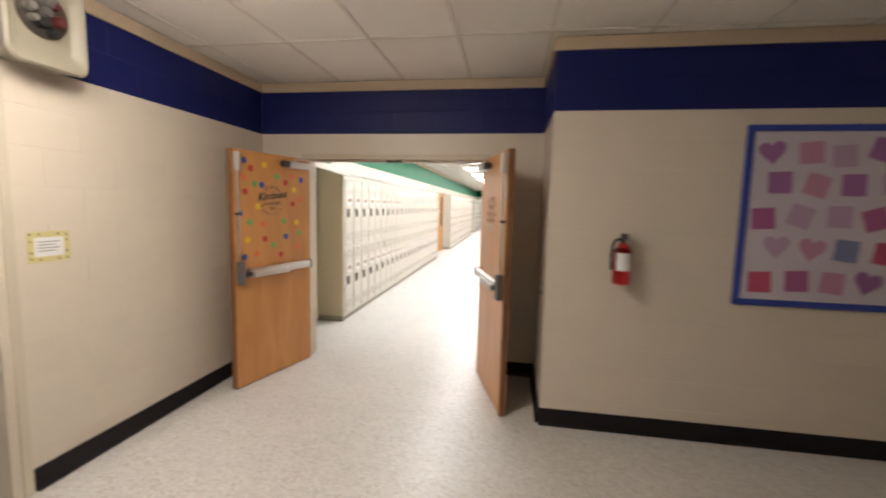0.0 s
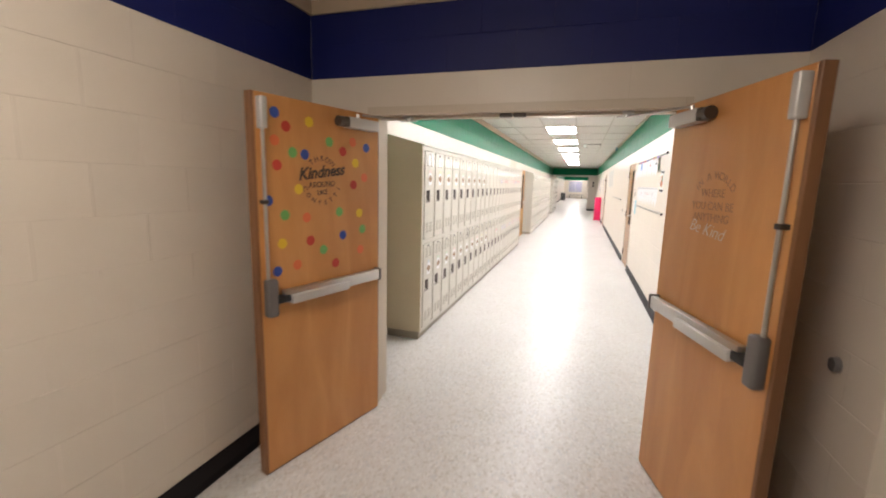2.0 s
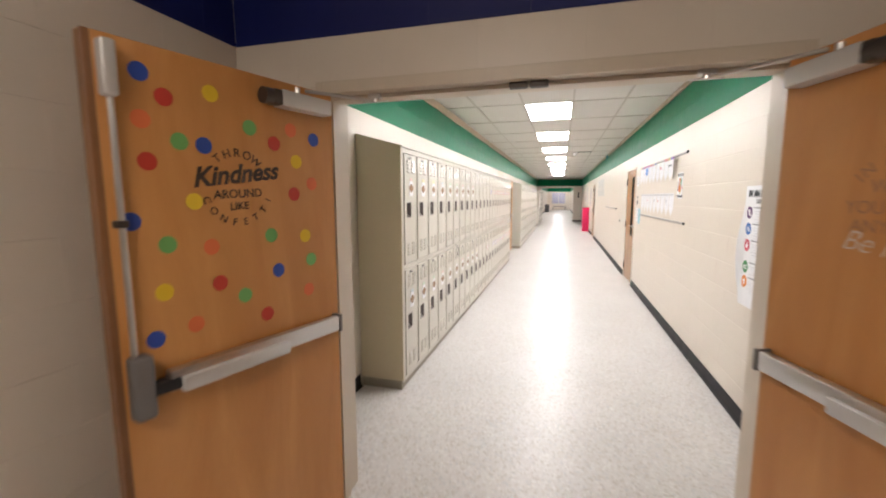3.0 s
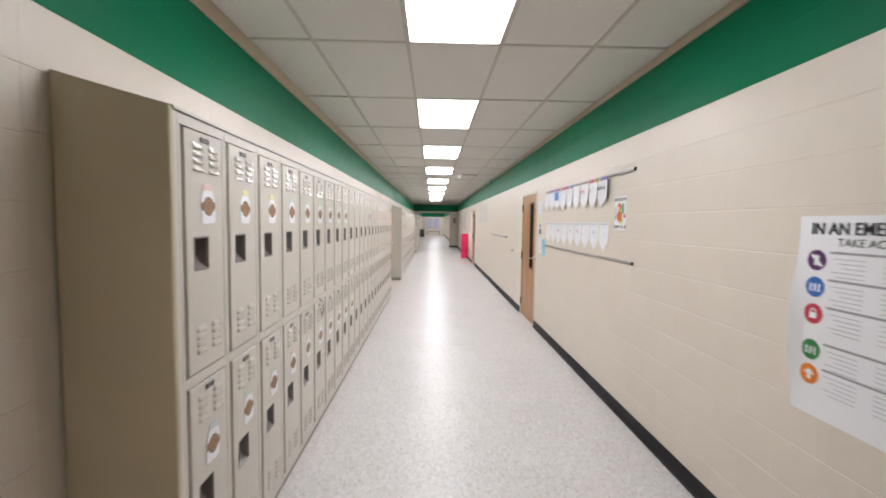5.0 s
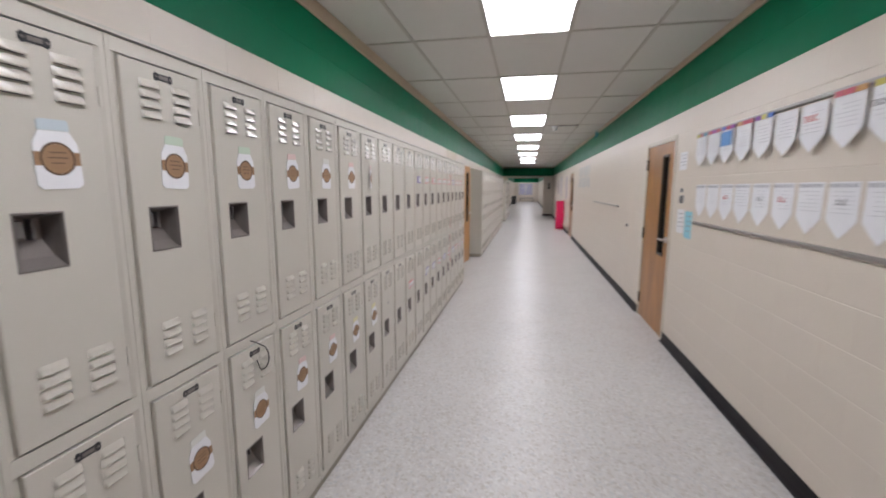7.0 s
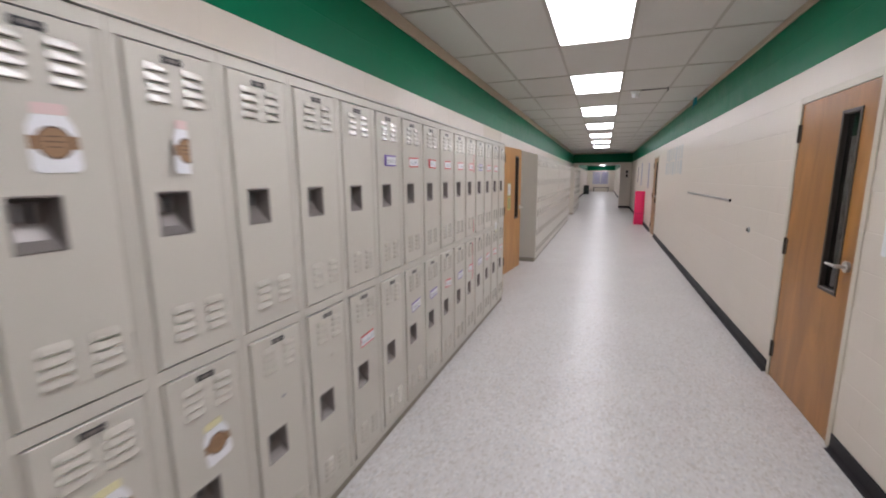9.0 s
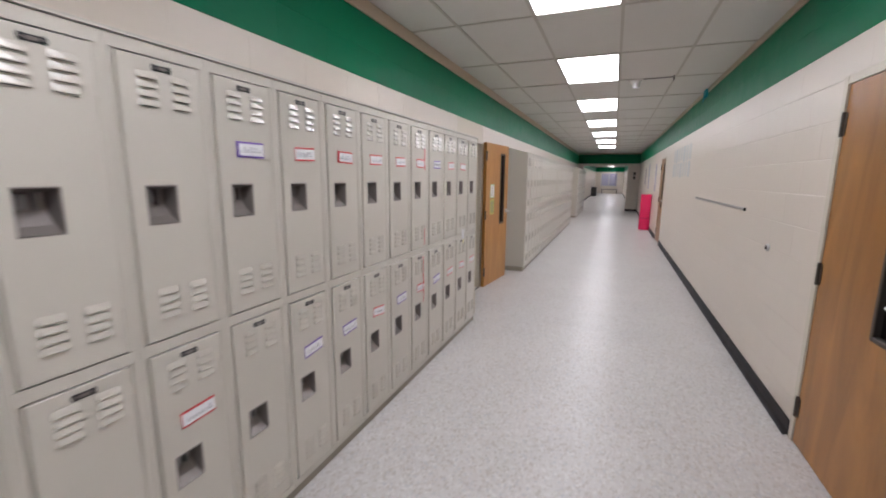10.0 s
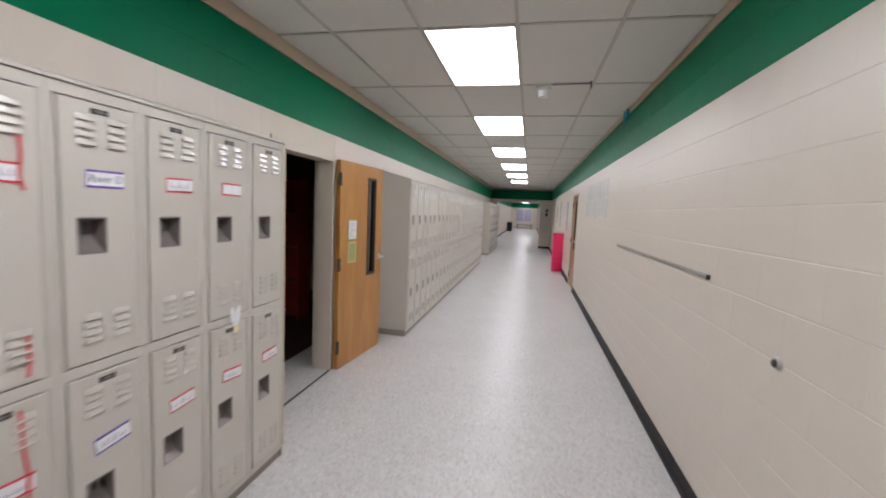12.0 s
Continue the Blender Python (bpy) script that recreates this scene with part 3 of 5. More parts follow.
BODY, PLINTH = locker_body(), plinth_mesh()
STILES = [stile_mesh(False), stile_mesh(True)]
RAILS = [rail_mesh(*r) for r in ((0.0602, 0.0925), (0.9585, 0.995), (1.8575, 1.8928))]
DOORS = [door_mesh(*tier) for tier in TIERS]
# Near row: pans with the recess shade in their colour; far row paler.
CUPS_SHADED = [cup_mesh(z1, CUP) for z0, z1 in TIERS]
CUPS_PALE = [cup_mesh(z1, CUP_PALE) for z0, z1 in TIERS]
LATCHES = [latch_mesh(z1) for z0, z1 in TIERS]
PLATES = [plate_mesh(z1) for z0, z1 in TIERS]
HINGE = hinge_mesh()


def column(k):
    return PITCH * k - 0.075


LABEL = "beige enamelled two-tier steel locker with closed louvred doors"
first = locker(Matrix.Translation((0, column(0), 0)), LABEL, "near locker row")
for k in range(1, 23):
    copy_thing(first, Matrix.Translation((0, column(k), 0)))
Y2, N2 = 9.54, 26
far = locker(Matrix.Translation((0.01, Y2 + 0.02, 0)), LABEL, "far locker row")
for k in range(1, N2):
    c = copy_thing(far, Matrix.Translation((0.01, Y2 + 0.02 + PITCH * k, 0)))
    if k in (4, 12):
        tagged(c, "beige two-tier steel locker with its upper door standing ajar")
        d = [o for o in c.children if o.name.startswith("door")][1]
        hinge_at = Matrix.Translation((0.0, DY1, 0))
        d.matrix_local = hinge_at @ Matrix.Rotation(radians(-4 if k == 4 else -16), 4, 'Z') @ hinge_at.inverted()
Y3, N3 = 19.9, 14
for k in range(N3):
    copy_thing(far, Matrix.Translation((0.01, Y3 + 0.02 + PITCH * k, 0)))


def locker_casing(y0, y1, x, label, end_mat, end_label):
    """End panels and the sloping hood over a row of lockers."""
    t = thing("locker_casing", Matrix.Translation((x, y0, 0)), label, "locker casing")
    n = y1 - y0
    for name, a, b in (("end_panel", 0.0, 0.018), ("end_panel", n - 0.018, n)):
        bm = bmesh.new()
        q = [(0.001, 0.075), (0.001, 1.903), (-0.362, 2.005), (-0.362, 0.075)]
        f = [bm.verts.new((px, a, z)) for px, z in q]
        g = [bm.verts.new((px, b, z)) for px, z in q]
        bm.faces.new(f)
        bm.faces.new(g[::-1])
        for i in range(4):
            bm.faces.new((f[i], g[i], g[(i + 1) % 4], f[(i + 1) % 4]))
        bmesh.ops.recalc_face_normals(bm, faces=bm.faces)
        bmesh.ops.bevel(bm, geom=list(bm.edges), offset=0.003, segments=2, affect='EDGES')
        part(name, bm, end_mat, t, end_label)
        bm = bmesh.new()
        box(bm, (-0.012, a + 0.003, 0.0), (-0.355, b, 0.074))
        part("plinth", bm, PLINTHMAT, t)
    bm = bmesh.new()
    v = [(-0.012, 1.8945), (0.007, 1.8965), (0.007, 1.906), (-0.36, 2.004), (-0.36, 1.895)]
    f = [bm.verts.new((px, 0.0185, z)) for px, z in v]
    g = [bm.verts.new((px, n - 0.0185, z)) for px, z in v]
    for i in range(5):
        bm.faces.new((f[i], g[i], g[(i + 1) % 5], f[(i + 1) % 5]))
    bm.faces.new(f)
    bm.faces.new(g[::-1])
    bmesh.ops.recalc_face_normals(bm, faces=bm.faces)
    part("sloping_hood", bm, LOCKER, t, smooth=False)
    if column(0) - y0 > 0.03:
        bm = bmesh.new()
        box(bm, (0.0, 0.0185, 0.06), (-0.02, column(0) - y0 - 0.0005, 1.894))
        part("filler_strip", bm, LOCKER, t, smooth=False)
    return t


locker_casing(-0.118, column(23) + 0.02, 0, "olive-beige steel end panels and sloping hood over the lockers", LOCKER_END, "olive-beige enamelled end panel")
locker_casing(Y2, Y2 + 0.04 + PITCH * N2, 0.01, "beige steel end panels and sloping hood over lockers", LOCKER_GREY, "grey-beige enamelled end panel")
locker_casing(Y3, Y3 + 0.04 + PITCH * N3, 0.01, "beige steel end panels and sloping hood over lockers", LOCKER_GREY, "grey-beige enamelled end panel")

# name tags on the lockers
TOPS = {n: flat("paper_" + n, c) for n, c in (("yellow", (0.74, 0.69, 0.42)), ("blue", (0.55, 0.62, 0.66)), ("green", (0.56, 0.66, 0.54)), ("pink", (0.74, 0.56, 0.54)), ("pale", (0.70, 0.70, 0.66)))}
ORDER = ["pink", "yellow", "yellow", "blue", "green", "green", "pink", "pale", "pink", "pink"]


def bottle_tag(k, tier, name, tilt=0.0, swing=0.0):
    y, z = column(k) + 0.169, TIERS[tier][1] - 0.247
    t = thing("name_tag", Matrix.Translation((0.0055, y, z)) @ Matrix.Rotation(radians(swing), 4, 'Z') @ Matrix.Rotation(radians(tilt), 4, 'X'), "white bottle-shaped paper tag with a " + name + " top and round brown label", "name tag", "bottle name tags on lockers")
    bm = bmesh.new()
    plate(bm, [(-0.036, -0.075), (0.036, -0.075), (0.046, -0.066), (0.046, -0.02), (0.044, 0.02), (0.03, 0.045), (-0.03, 0.045), (-0.044, 0.02), (-0.046, -0.02), (-0.046, -0.066)], 'x', 0.0, 0.0012)
    part("card", bm, WHITE, t, smooth=False)
    bm = bmesh.new()
    plate(bm, [(-0.031, 0.046), (0.031, 0.046), (0.031, 0.064), (0.026, 0.069), (-0.026, 0.069), (-0.031, 0.064)], 'x', 0.0, 0.0012)
    part("cap", bm, TOPS[name], t, "pale " + name + " paper cap", smooth=False)
    bm = bmesh.new()
    plate(bm, disc(0, -0.012, 0.031, 22), 'x', 0.0013, 0.0006)
    plate(bm, rect(-0.0455, -0.026, 0.0455, 0.002), 'x', 0.00132, 0.0004)
    part("label_disc", bm, BROWNPAPER, t, "brown kraft paper disc", smooth=False)
    bm = bmesh.new()
    n = 26
    ring = [[bm.verts.new((x, r * math.cos(2 * math.pi * i / n), r * math.sin(2 * math.pi * i / n) - 0.012)) for i in range(n)] for x, r in ((0.0019, 0.035), (0.0023, 0.0345), (0.0023, 0.0315), (0.0019, 0.031))]
    for a, b in zip(ring, ring[1:]):
        for i in range(n):
            bm.faces.new((a[i], b[i], b[(i + 1) % n], a[(i + 1) % n]))
    bmesh.ops.recalc_face_normals(bm, faces=bm.faces)
    part("ring", bm, DARKBROWN, t, "dark brown printed ring", smooth=False)
    bm = bmesh.new()
    for i, w in enumerate((0.016, 0.020, 0.013)):
        plate(bm, rect(-w, 0.0 - 0.011 * i, w, 0.002 - 0.011 * i), 'x', 0.002, 0.0003)
    part("writing", bm, DARKBROWN, t, smooth=False)
    return t


for k in range(10):
    bottle_tag(k, 1, ORDER[k], (2, -3, 1, 2, -2, 1, 3, -1, 2, 0)[k], 14 if k == 9 else 0)
    if k != 5:
        bottle_tag(k, 0, ORDER[(k + 3) % 10], (-4, 3, 2, -3, 5, 0, -3, 2, 4, 8)[k])
bottle_tag(5, 0, "pale", 3)


def strip_tag(k, tier, colour, tilt, text=""):
    y, z = column(k) + 0.168, TIERS[tier][1] - 0.243 - (0.008 if tier == 0 else 0)
    t = thing("name_strip", Matrix.Translation((0.0055, y, z)) @ Matrix.Rotation(radians(tilt), 4, 'X'), "white paper name strip with a " + colour + " border", "name tag", "name strips on lockers")
    bm = bmesh.new()
    plate(bm, rect(-0.064, -0.029, 0.064, 0.029), 'x', 0.0, 0.001)
    part("border", bm, PURPLEPAPER if colour == "purple" else REDPAPER, t, colour + " paper backing", smooth=False)
    bm = bmesh.new()
    rows = []
    for i in range(9):
        u = -0.062 + 0.124 * i / 8
        curl = 0.010 * max(0, (-u - 0.03) / 0.032) ** 2 if tier == 1 and k in (13, 15) else 0.002 * math.sin(i)**2
        rows.append([bm.verts.new((0.0016 + curl, u, z0)) for z0 in (-0.022, 0.022)])
    for a, b in zip(rows, rows[1:]):
        bm.faces.new((a[0], b[0], b[1], a[1]))
    for f in bm.faces:
        f.normal_update()
    ex = bmesh.ops.extrude_face_region(bm, geom=bm.faces[:])
    bmesh.ops.translate(bm, vec=(-0.0004, 0, 0), verts=[g for g in ex["geom"] if isinstance(g, bmesh.types.BMVert)])
    bmesh.ops.recalc_face_normals(bm, faces=bm.faces)
    part("card", bm, WHITE, t, smooth=False)
    if text:
        lettering("writing", text, 0.036, GREYINK, t, Matrix.Translation((0.0042, 0, 0)) @ facing('x', 1))
    else:
        bm = bmesh.new()
        rnd = random.Random(k * 2 + tier)
        u = -0.045
        while u < 0.04 and not (k == 21 and tier == 1):
            w = rnd.uniform(0.006, 0.012)
            plate(bm, rect(u, -0.010, u + 0.003, 0.010 if rnd.random() < 0.5 else 0.002), 'x', 0.0040, 0.0003)
            plate(bm, rect(u, -0.010, u + w * 0.8, -0.0075), 'x', 0.0040, 0.0003)
            u += w + 0.004
        if bm.faces:
            part("writing", bm, GREYINK, t, smooth=False)
        else:
            bm.free()
    return t


for k, c in ((13, "purple"), (14, "red"), (15, "red"), (16, "red"), (17, "red"), (18, "red"), (19, "purple"), (20, "red"), (21, "red")):
    strip_tag(k, 1, c, (k % 3 - 1) * 1.5, "River D" if k == 19 else "")
for k, c in ((12, "red"), (14, "purple"), (15, "purple"), (16, "red"), (17, "purple"), (18, "red"), (19, "purple"), (20, "red"), (21, "red"), (22, "red")):
    strip_tag(k, 0, c, (4, -5, 3, -3, 6)[k % 5])


def ribbon(k, pts, label):
    t = thing("red_ribbon", Matrix.Translation((0.006, column(k), 0)), label, "ribbon", "red ribbons on lockers")
    bm = bmesh.new()
    for (u0, z0), (u1, z1) in zip(pts, pts[1:]):
        n = Vector((u1 - u0, z1 - z0)).normalized() * 0.0045
        plate(bm, [(u0 - n.y, z0 + n.x), (u0 + n.y, z0 - n.x), (u1 + n.y, z1 - n.x), (u1 - n.y, z1 + n.x)], 'x', 0.0035, 0.0012)
    part("band", bm, REDPAPER, t, smooth=False)


ribbon(18, [(0.228, 1.72), (0.231, 1.66), (0.226, 1.60), (0.236, 1.56)], "narrow red ribbon hanging beside a locker name strip")
ribbon(18, [(0.226, 1.15), (0.230, 1.07), (0.225, 1.02)], "narrow red ribbon end on a locker door")
ribbon(18, [(0.200, 0.93), (0.205, 0.80), (0.214, 0.72), (0.205, 0.58)], "narrow red ribbon hanging over a lower locker door")

# torn paper left on two lower lockers
for k, dy, z in ((10, 0.165, 0.70), (11, 0.175, 0.735)):
    t = thing("paper_scrap", Matrix.Translation((0.0045, column(k) + dy, z)), "small torn grey paper scrap stuck on a locker door", "paper scrap", "paper scraps on lockers")
    bm = bmesh.new()
    plate(bm, [(-0.012, -0.004), (-0.003, -0.009), (0.004, -0.004), (0.014, 0.001), (0.004, 0.004), (-0.004, 0.009), (-0.006, 0.002)], 'x', 0.0, 0.0012)
    part("scrap", bm, GREYINK if k == 10 else LOCKER, t, smooth=False)

# cord loop on a lower locker
t = thing("cord_loop", Matrix.Translation((0.008, column(5) + 0.16, 0.905)), "black cord looped through a lower locker door", "cord")
cu = bpy.data.curves.new("loop", 'CURVE')
cu.dimensions, cu.bevel_depth, cu.bevel_resolution = '3D', 0.0022, 2
sp = cu.splines.new('BEZIER')
pts = [(0, -0.03, 0.075), (0.004, 0.01, 0.05), (0.008, 0.055, 0.005), (0.01, 0.05, -0.045), (0.006, 0.02, -0.055), (0.003, -0.005, -0.01)]
sp.bezier_points.add(len(pts) - 1)
for bp_, p in zip(sp.bezier_points, pts):
    bp_.co, bp_.handle_left_type, bp_.handle_right_type = p, 'AUTO', 'AUTO'
tmp = bpy.data.objects.new("loop", cu)
me = bpy.data.meshes.new_from_object(tmp)
bpy.data.objects.remove(tmp)
me.materials.clear()
me.materials.append(BLACK)
bits("loop", me, t)

# paper flower on a lower locker
t = thing("paper_flower", Matrix.Translation((0.006, column(21) + 0.19, 0.93)), "white paper flower with a yellow heart on a locker door", "paper flower")
bm = bmesh.new()
for a in (-14, 14):
    ol = []
    for i in range(14):
        w = 2 * math.pi * i / 14
        u, v = 0.020 * math.sin(w), 0.056 - 0.056 * math.cos(w)
        ca, sa = math.cos(radians(a)), math.sin(radians(a))
        ol.append((u * ca + v * sa, v * ca - u * sa))
    plate(bm, ol, 'x', 0.001 if a < 0 else 0.002, 0.0008)
part("petal", bm, WHITE, t, smooth=False)
bm = bmesh.new()
plate(bm, disc(0, -0.005, 0.02, 14), 'x', 0.0045, 0.001)
part("heart", bm, TOPS["yellow"], t, smooth=False)

# ---- double doors ----
DOTS = {n: flat("dot_" + n, c, 0.5) for n, c in (("blue", (0.03, 0.08, 0.40)), ("red", (0.50, 0.04, 0.025)), ("yellow", (0.75, 0.52, 0.03)), ("green", (0.16, 0.42, 0.12)), ("orange", (0.72, 0.17, 0.06)))}
LEAF = 0.868
HEAD = 1.965


def door_hardware(t, s):
    """Push bar, vertical rod, latches and closer on the face at y = s * 0.0225."""
    f = s * 0.0225

    def o(d):
        return f + s * d
    bar = thing("push_bar", Matrix.Identity(4), "brushed aluminium push bar", "push bar")
    bar.parent = t
    del bar["category"]
    bm = bmesh.new()
    box(bm, (0.045, o(0.012), 0.932), (0.745, o(0.05), 0.997), 0.006)
    part("rail", bm, STEEL, bar)
    bm = bmesh.new()
    box(bm, (0.32, o(0.03), 0.922), (0.715, o(0.066), 0.970), 0.006)
    part("push_pad", bm, SILVER, bar, "paler push pad")
    bm = bmesh.new()
    box(bm, (0.03, o(0.0), 0.926), (0.0448, o(0.054), 1.003), 0.004)
    part("end_cap", bm, GREYCAP, bar)
    bm = bmesh.new()
    box(bm, (0.715, o(0.01), 0.935), (0.79, o(0.055), 0.975), 0.008)
    part("latch_neck", bm, BLACK, bar)
    bm = bmesh.new()
    box(bm, (0.784, o(0.0), 0.872), (0.843, o(0.052), 1.065), 0.013, 3)
    part("latch_case", bm, GREYCAP, bar, "grey cast latch case")
    bm = bmesh.new()
    rod(bm, (0.824, o(0.022), 1.06), (0.824, o(0.022), 1.80), 0.0085)
    part("vertical_rod", bm, STEEL, t, "slim vertical latch rod")
    bm = bmesh.new()
    box(bm, (0.81, o(0.0), 1.437), (0.84, o(0.034), 1.457), 0.003)
    part("rod_guide", bm, DARKMETAL, t)
    bm = bmesh.new()
    box(bm, (0.808, o(0.0), 1.79), (0.843, o(0.045), 1.935), 0.007, 3)
    part("top_latch", bm, SILVER, t, "silver top latch case")
    closer = thing("closer", Matrix.Identity(4), "silver door closer", "closer")
    closer.parent = t
    del closer["category"]
    bm = bmesh.new()
    box(bm, (0.06, o(0.0), 1.855), (0.30, o(0.062), 1.915), 0.006)
    part("cover", bm, SILVER, closer)
    bm = bmesh.new()
    rod(bm, (0.30, o(0.032), 1.885), (0.365, o(0.032), 1.885), 0.029, 16)
    box(bm, (0.29, o(0.004), 1.858), (0.33, o(0.058), 1.912), 0.005)
    part("spring_tube", bm, DARKMETAL, closer, "dark spring tube")
    bm = bmesh.new()
    rod(bm, (0.21, o(0.032), 1.912), (0.21, o(0.032), 1.94), 0.01, 10)
    part("pinion", bm, STEEL, closer)


def leaf(name, hinge, rz, s, label):
    t = thing(name, Matrix.Translation(hinge) @ Matrix.Rotation(radians(rz), 4, 'Z'), label, "door", "corridor double doors")
    bm = bmesh.new()
    box(bm, (0.004, -0.0225, 0.008), (LEAF - 0.02, 0.0225, HEAD - 0.006), 0.002, 1)
    part("panel", bm, DOORWOOD, t, smooth=False)
    bm = bmesh.new()
    box(bm, (LEAF - 0.0198, -0.0232, 0.008), (LEAF, 0.0232, HEAD - 0.006), 0.002, 1)
    part("meeting_edge", bm, wood_edge, t, "darker edge strip", smooth=False)
    bm = bmesh.new()
    box(bm, (0.02, -0.024 if s > 0 else 0.024, 0.0), (LEAF - 0.03, -0.020 if s > 0 else 0.020, 0.012))
    box(bm, (0.01, -0.018, 0.0015), (LEAF - 0.01, 0.018, 0.0078))
    part("sweep", bm, BLACK, t, smooth=False)
    for z in (0.25, 1.0, 1.75):
        bm = bmesh.new()
        rod(bm, (0.0, -s * 0.024, z - 0.055), (0.0, -s * 0.024, z + 0.055), 0.008, 10)
        part("hinge", bm, DARKMETAL, t)
    door_hardware(t, s)
    return t


wood_edge = wood("door_edge", (0.16, 0.07, 0.03), (0.26, 0.12, 0.05), 0.45)
A_LEFT, A_RIGHT = -105.5, -74.0
dl = leaf("door_1", (0.170, -1.395, 0), A_LEFT, 1, "open orange-brown wooden door leaf with coloured dot stickers and push bar")
dr = leaf("door_2", (1.880, -1.395, 0), A_RIGHT, -1, "open orange-brown wooden door leaf with faded lettering and push bar")
# dot stickers: across from the hinge edge, height, colour
SPOTS = [('blue', 0.742, 1.877), ('red', 0.68, 1.818), ('yellow', 0.537, 1.857), ('orange', 0.747, 1.745), ('green', 0.644, 1.693), ('blue', 0.569, 1.688), ('green', 0.402, 1.767), ('red', 0.303, 1.722), ('orange', 0.225, 1.781), ('blue', 0.112, 1.757),
         ('red', 0.738, 1.626), ('yellow', 0.204, 1.662), ('orange', 0.13, 1.577), ('yellow', 0.612, 1.508), ('red', 0.221, 1.534), ('blue', 0.794, 1.452), ('green', 0.701, 1.377), ('green', 0.335, 1.378), ('yellow', 0.174, 1.364), ('orange', 0.566, 1.357),
         ('green', 0.148, 1.263), ('blue', 0.31, 1.24), ('red', 0.545, 1.23), ('yellow', 0.721, 1.232), ('orange', 0.166, 1.137), ('green', 0.456, 1.17), ('red', 0.369, 1.08), ('orange', 0.634, 1.109), ('blue', 0.755, 1.092)]
for n, u, z in SPOTS:
    bm = bmesh.new()
    plate(bm, disc(u, z, 0.027, 18), 'y', 0.0226, 0.0006)
    part("sticker", bm, DOTS[n], dl, n + " dot sticker", smooth=False)
fl = facing('y', 1)
DECAL = shade("decal_ink", (0.055, 0.035, 0.025), 0.5, var=0.1, bump=0)


def arc_text(t, text, u, z, r, a0, a1, size, mat, y, turn):
    """Letters set along a circle, upright at its top (a in degrees, clockwise from the top as read)."""
    for i, ch in enumerate(text):
        a = radians(a0 + (a1 - a0) * i / max(1, len(text) - 1))
        rot = -a if a0 < a1 else math.pi - a
        du, dz = r * math.sin(a), r * math.cos(a)
        lettering("letter", ch, size, mat, t, Matrix.Translation((u - du * turn, y, z + dz)) @ (fl if turn > 0 else facing('y', -1)) @ Matrix.Rotation(rot, 4, 'Z'))


uc, zc = 0.457, 1.558
arc_text(dl, "THROW", uc, zc, 0.115, -38, 38, 0.042, DECAL, 0.0235, 1)
for text, z, size, sh in (("Kindness", zc + 0.042, 0.088, 0.35), ("AROUND", zc - 0.025, 0.042, 0), ("LIKE", zc - 0.068, 0.038, 0)):
    lettering("letters", text, size, DECAL, dl, Matrix.Translation((uc, 0.0235, z)) @ fl @ Matrix.Rotation(radians(7 if sh else 3), 4, 'Z'), shear=sh, bold=0.0024 if sh else 0.0004)
arc_text(dl, "CONFETTI", uc, zc, 0.125, 248, 112, 0.036, DECAL, 0.0235, 1)
fr = facing('y', -1)
FADED = shade("faded_decal", (0.35, 0.175, 0.085), 0.5, var=0.1, bump=0)
arc_text(dr, "IN A WORLD", 0.40, 1.45, 0.17, -46, 46, 0.045, FADED, -0.0235, -1)
for text, z in (("WHERE", 1.545), ("YOU CAN BE", 1.49), ("ANYTHING", 1.44)):
    lettering("letters", text, 0.05, FADED, dr, Matrix.Translation((0.395, -0.0235, z)) @ fr)
lettering("letters", "Be Kind", 0.08, flat("worn_white_vinyl", (0.62, 0.54, 0.47)), dr, Matrix.Translation((0.375, -0.0235, 1.388)) @ fr @ Matrix.Rotation(radians(-6), 4, 'Z'), shear=0.35, bold=-0.0011)

# frame of the double doors
bm = bmesh.new()
for a, b in ((0.12, 0.152), (1.898, 1.93)):
    box(bm, (a, YD - 0.012, 0), (b, YC + 0.012, HEAD + 0.05), 0.002, 1)
box(bm, (0.152, YD - 0.012, HEAD), (1.898, YC + 0.012, HEAD + 0.05), 0.002, 1)
box(bm, (0.1525, -1.345, 0), (0.164, -1.285, HEAD - 0.0005), 0.001, 1)
box(bm, (1.886, -1.345, 0), (1.8975, -1.285, HEAD - 0.0005), 0.001, 1)
box(bm, (0.164, -1.345, HEAD - 0.016), (1.886, -1.285, HEAD - 0.0005), 0.001, 1)
frame_1 = setting("trim_door_frame", bm, FRAME, "tan painted steel frame of the double doors", "door frame")
for x0, dirx in ((0.37, 1), (1.64, -1)):
    t = thing("closer_arm", Matrix.Translation((x0, -1.33, HEAD)), "steel closer arm under the door frame head", "closer arm", "closer arms")
    bm = bmesh.new()
    box(bm, (-0.03, -0.03, -0.018), (0.03, 0.012, -0.0005), 0.004)
    rod(bm, (0, -0.01, -0.034), (0, -0.01, -0.018), 0.013, 10)
    part("bracket", bm, STEEL, t)
    bm = bmesh.new()
    end = Vector(((0.16 if dirx > 0 else 1.89) - x0, -0.22, -0.022))
    box(bm, (-0.055, -0.016, -0.034), (0.055, -0.004, -0.029), 0.002)
    rod(bm, (0, -0.01, -0.028), end, 0.007, 8)
    part("arm", bm, STEEL, t)
for x in (0.985, 1.065):
    bm = bmesh.new()
    box(bm, (x - 0.035, -1.375, HEAD - 0.022), (x + 0.035, -1.335, HEAD - 0.0006), 0.004)
    tagged(part("latch_strike", bm, DARKMETAL), "dark latch strike under the door frame head", "strike", "latch strikes")


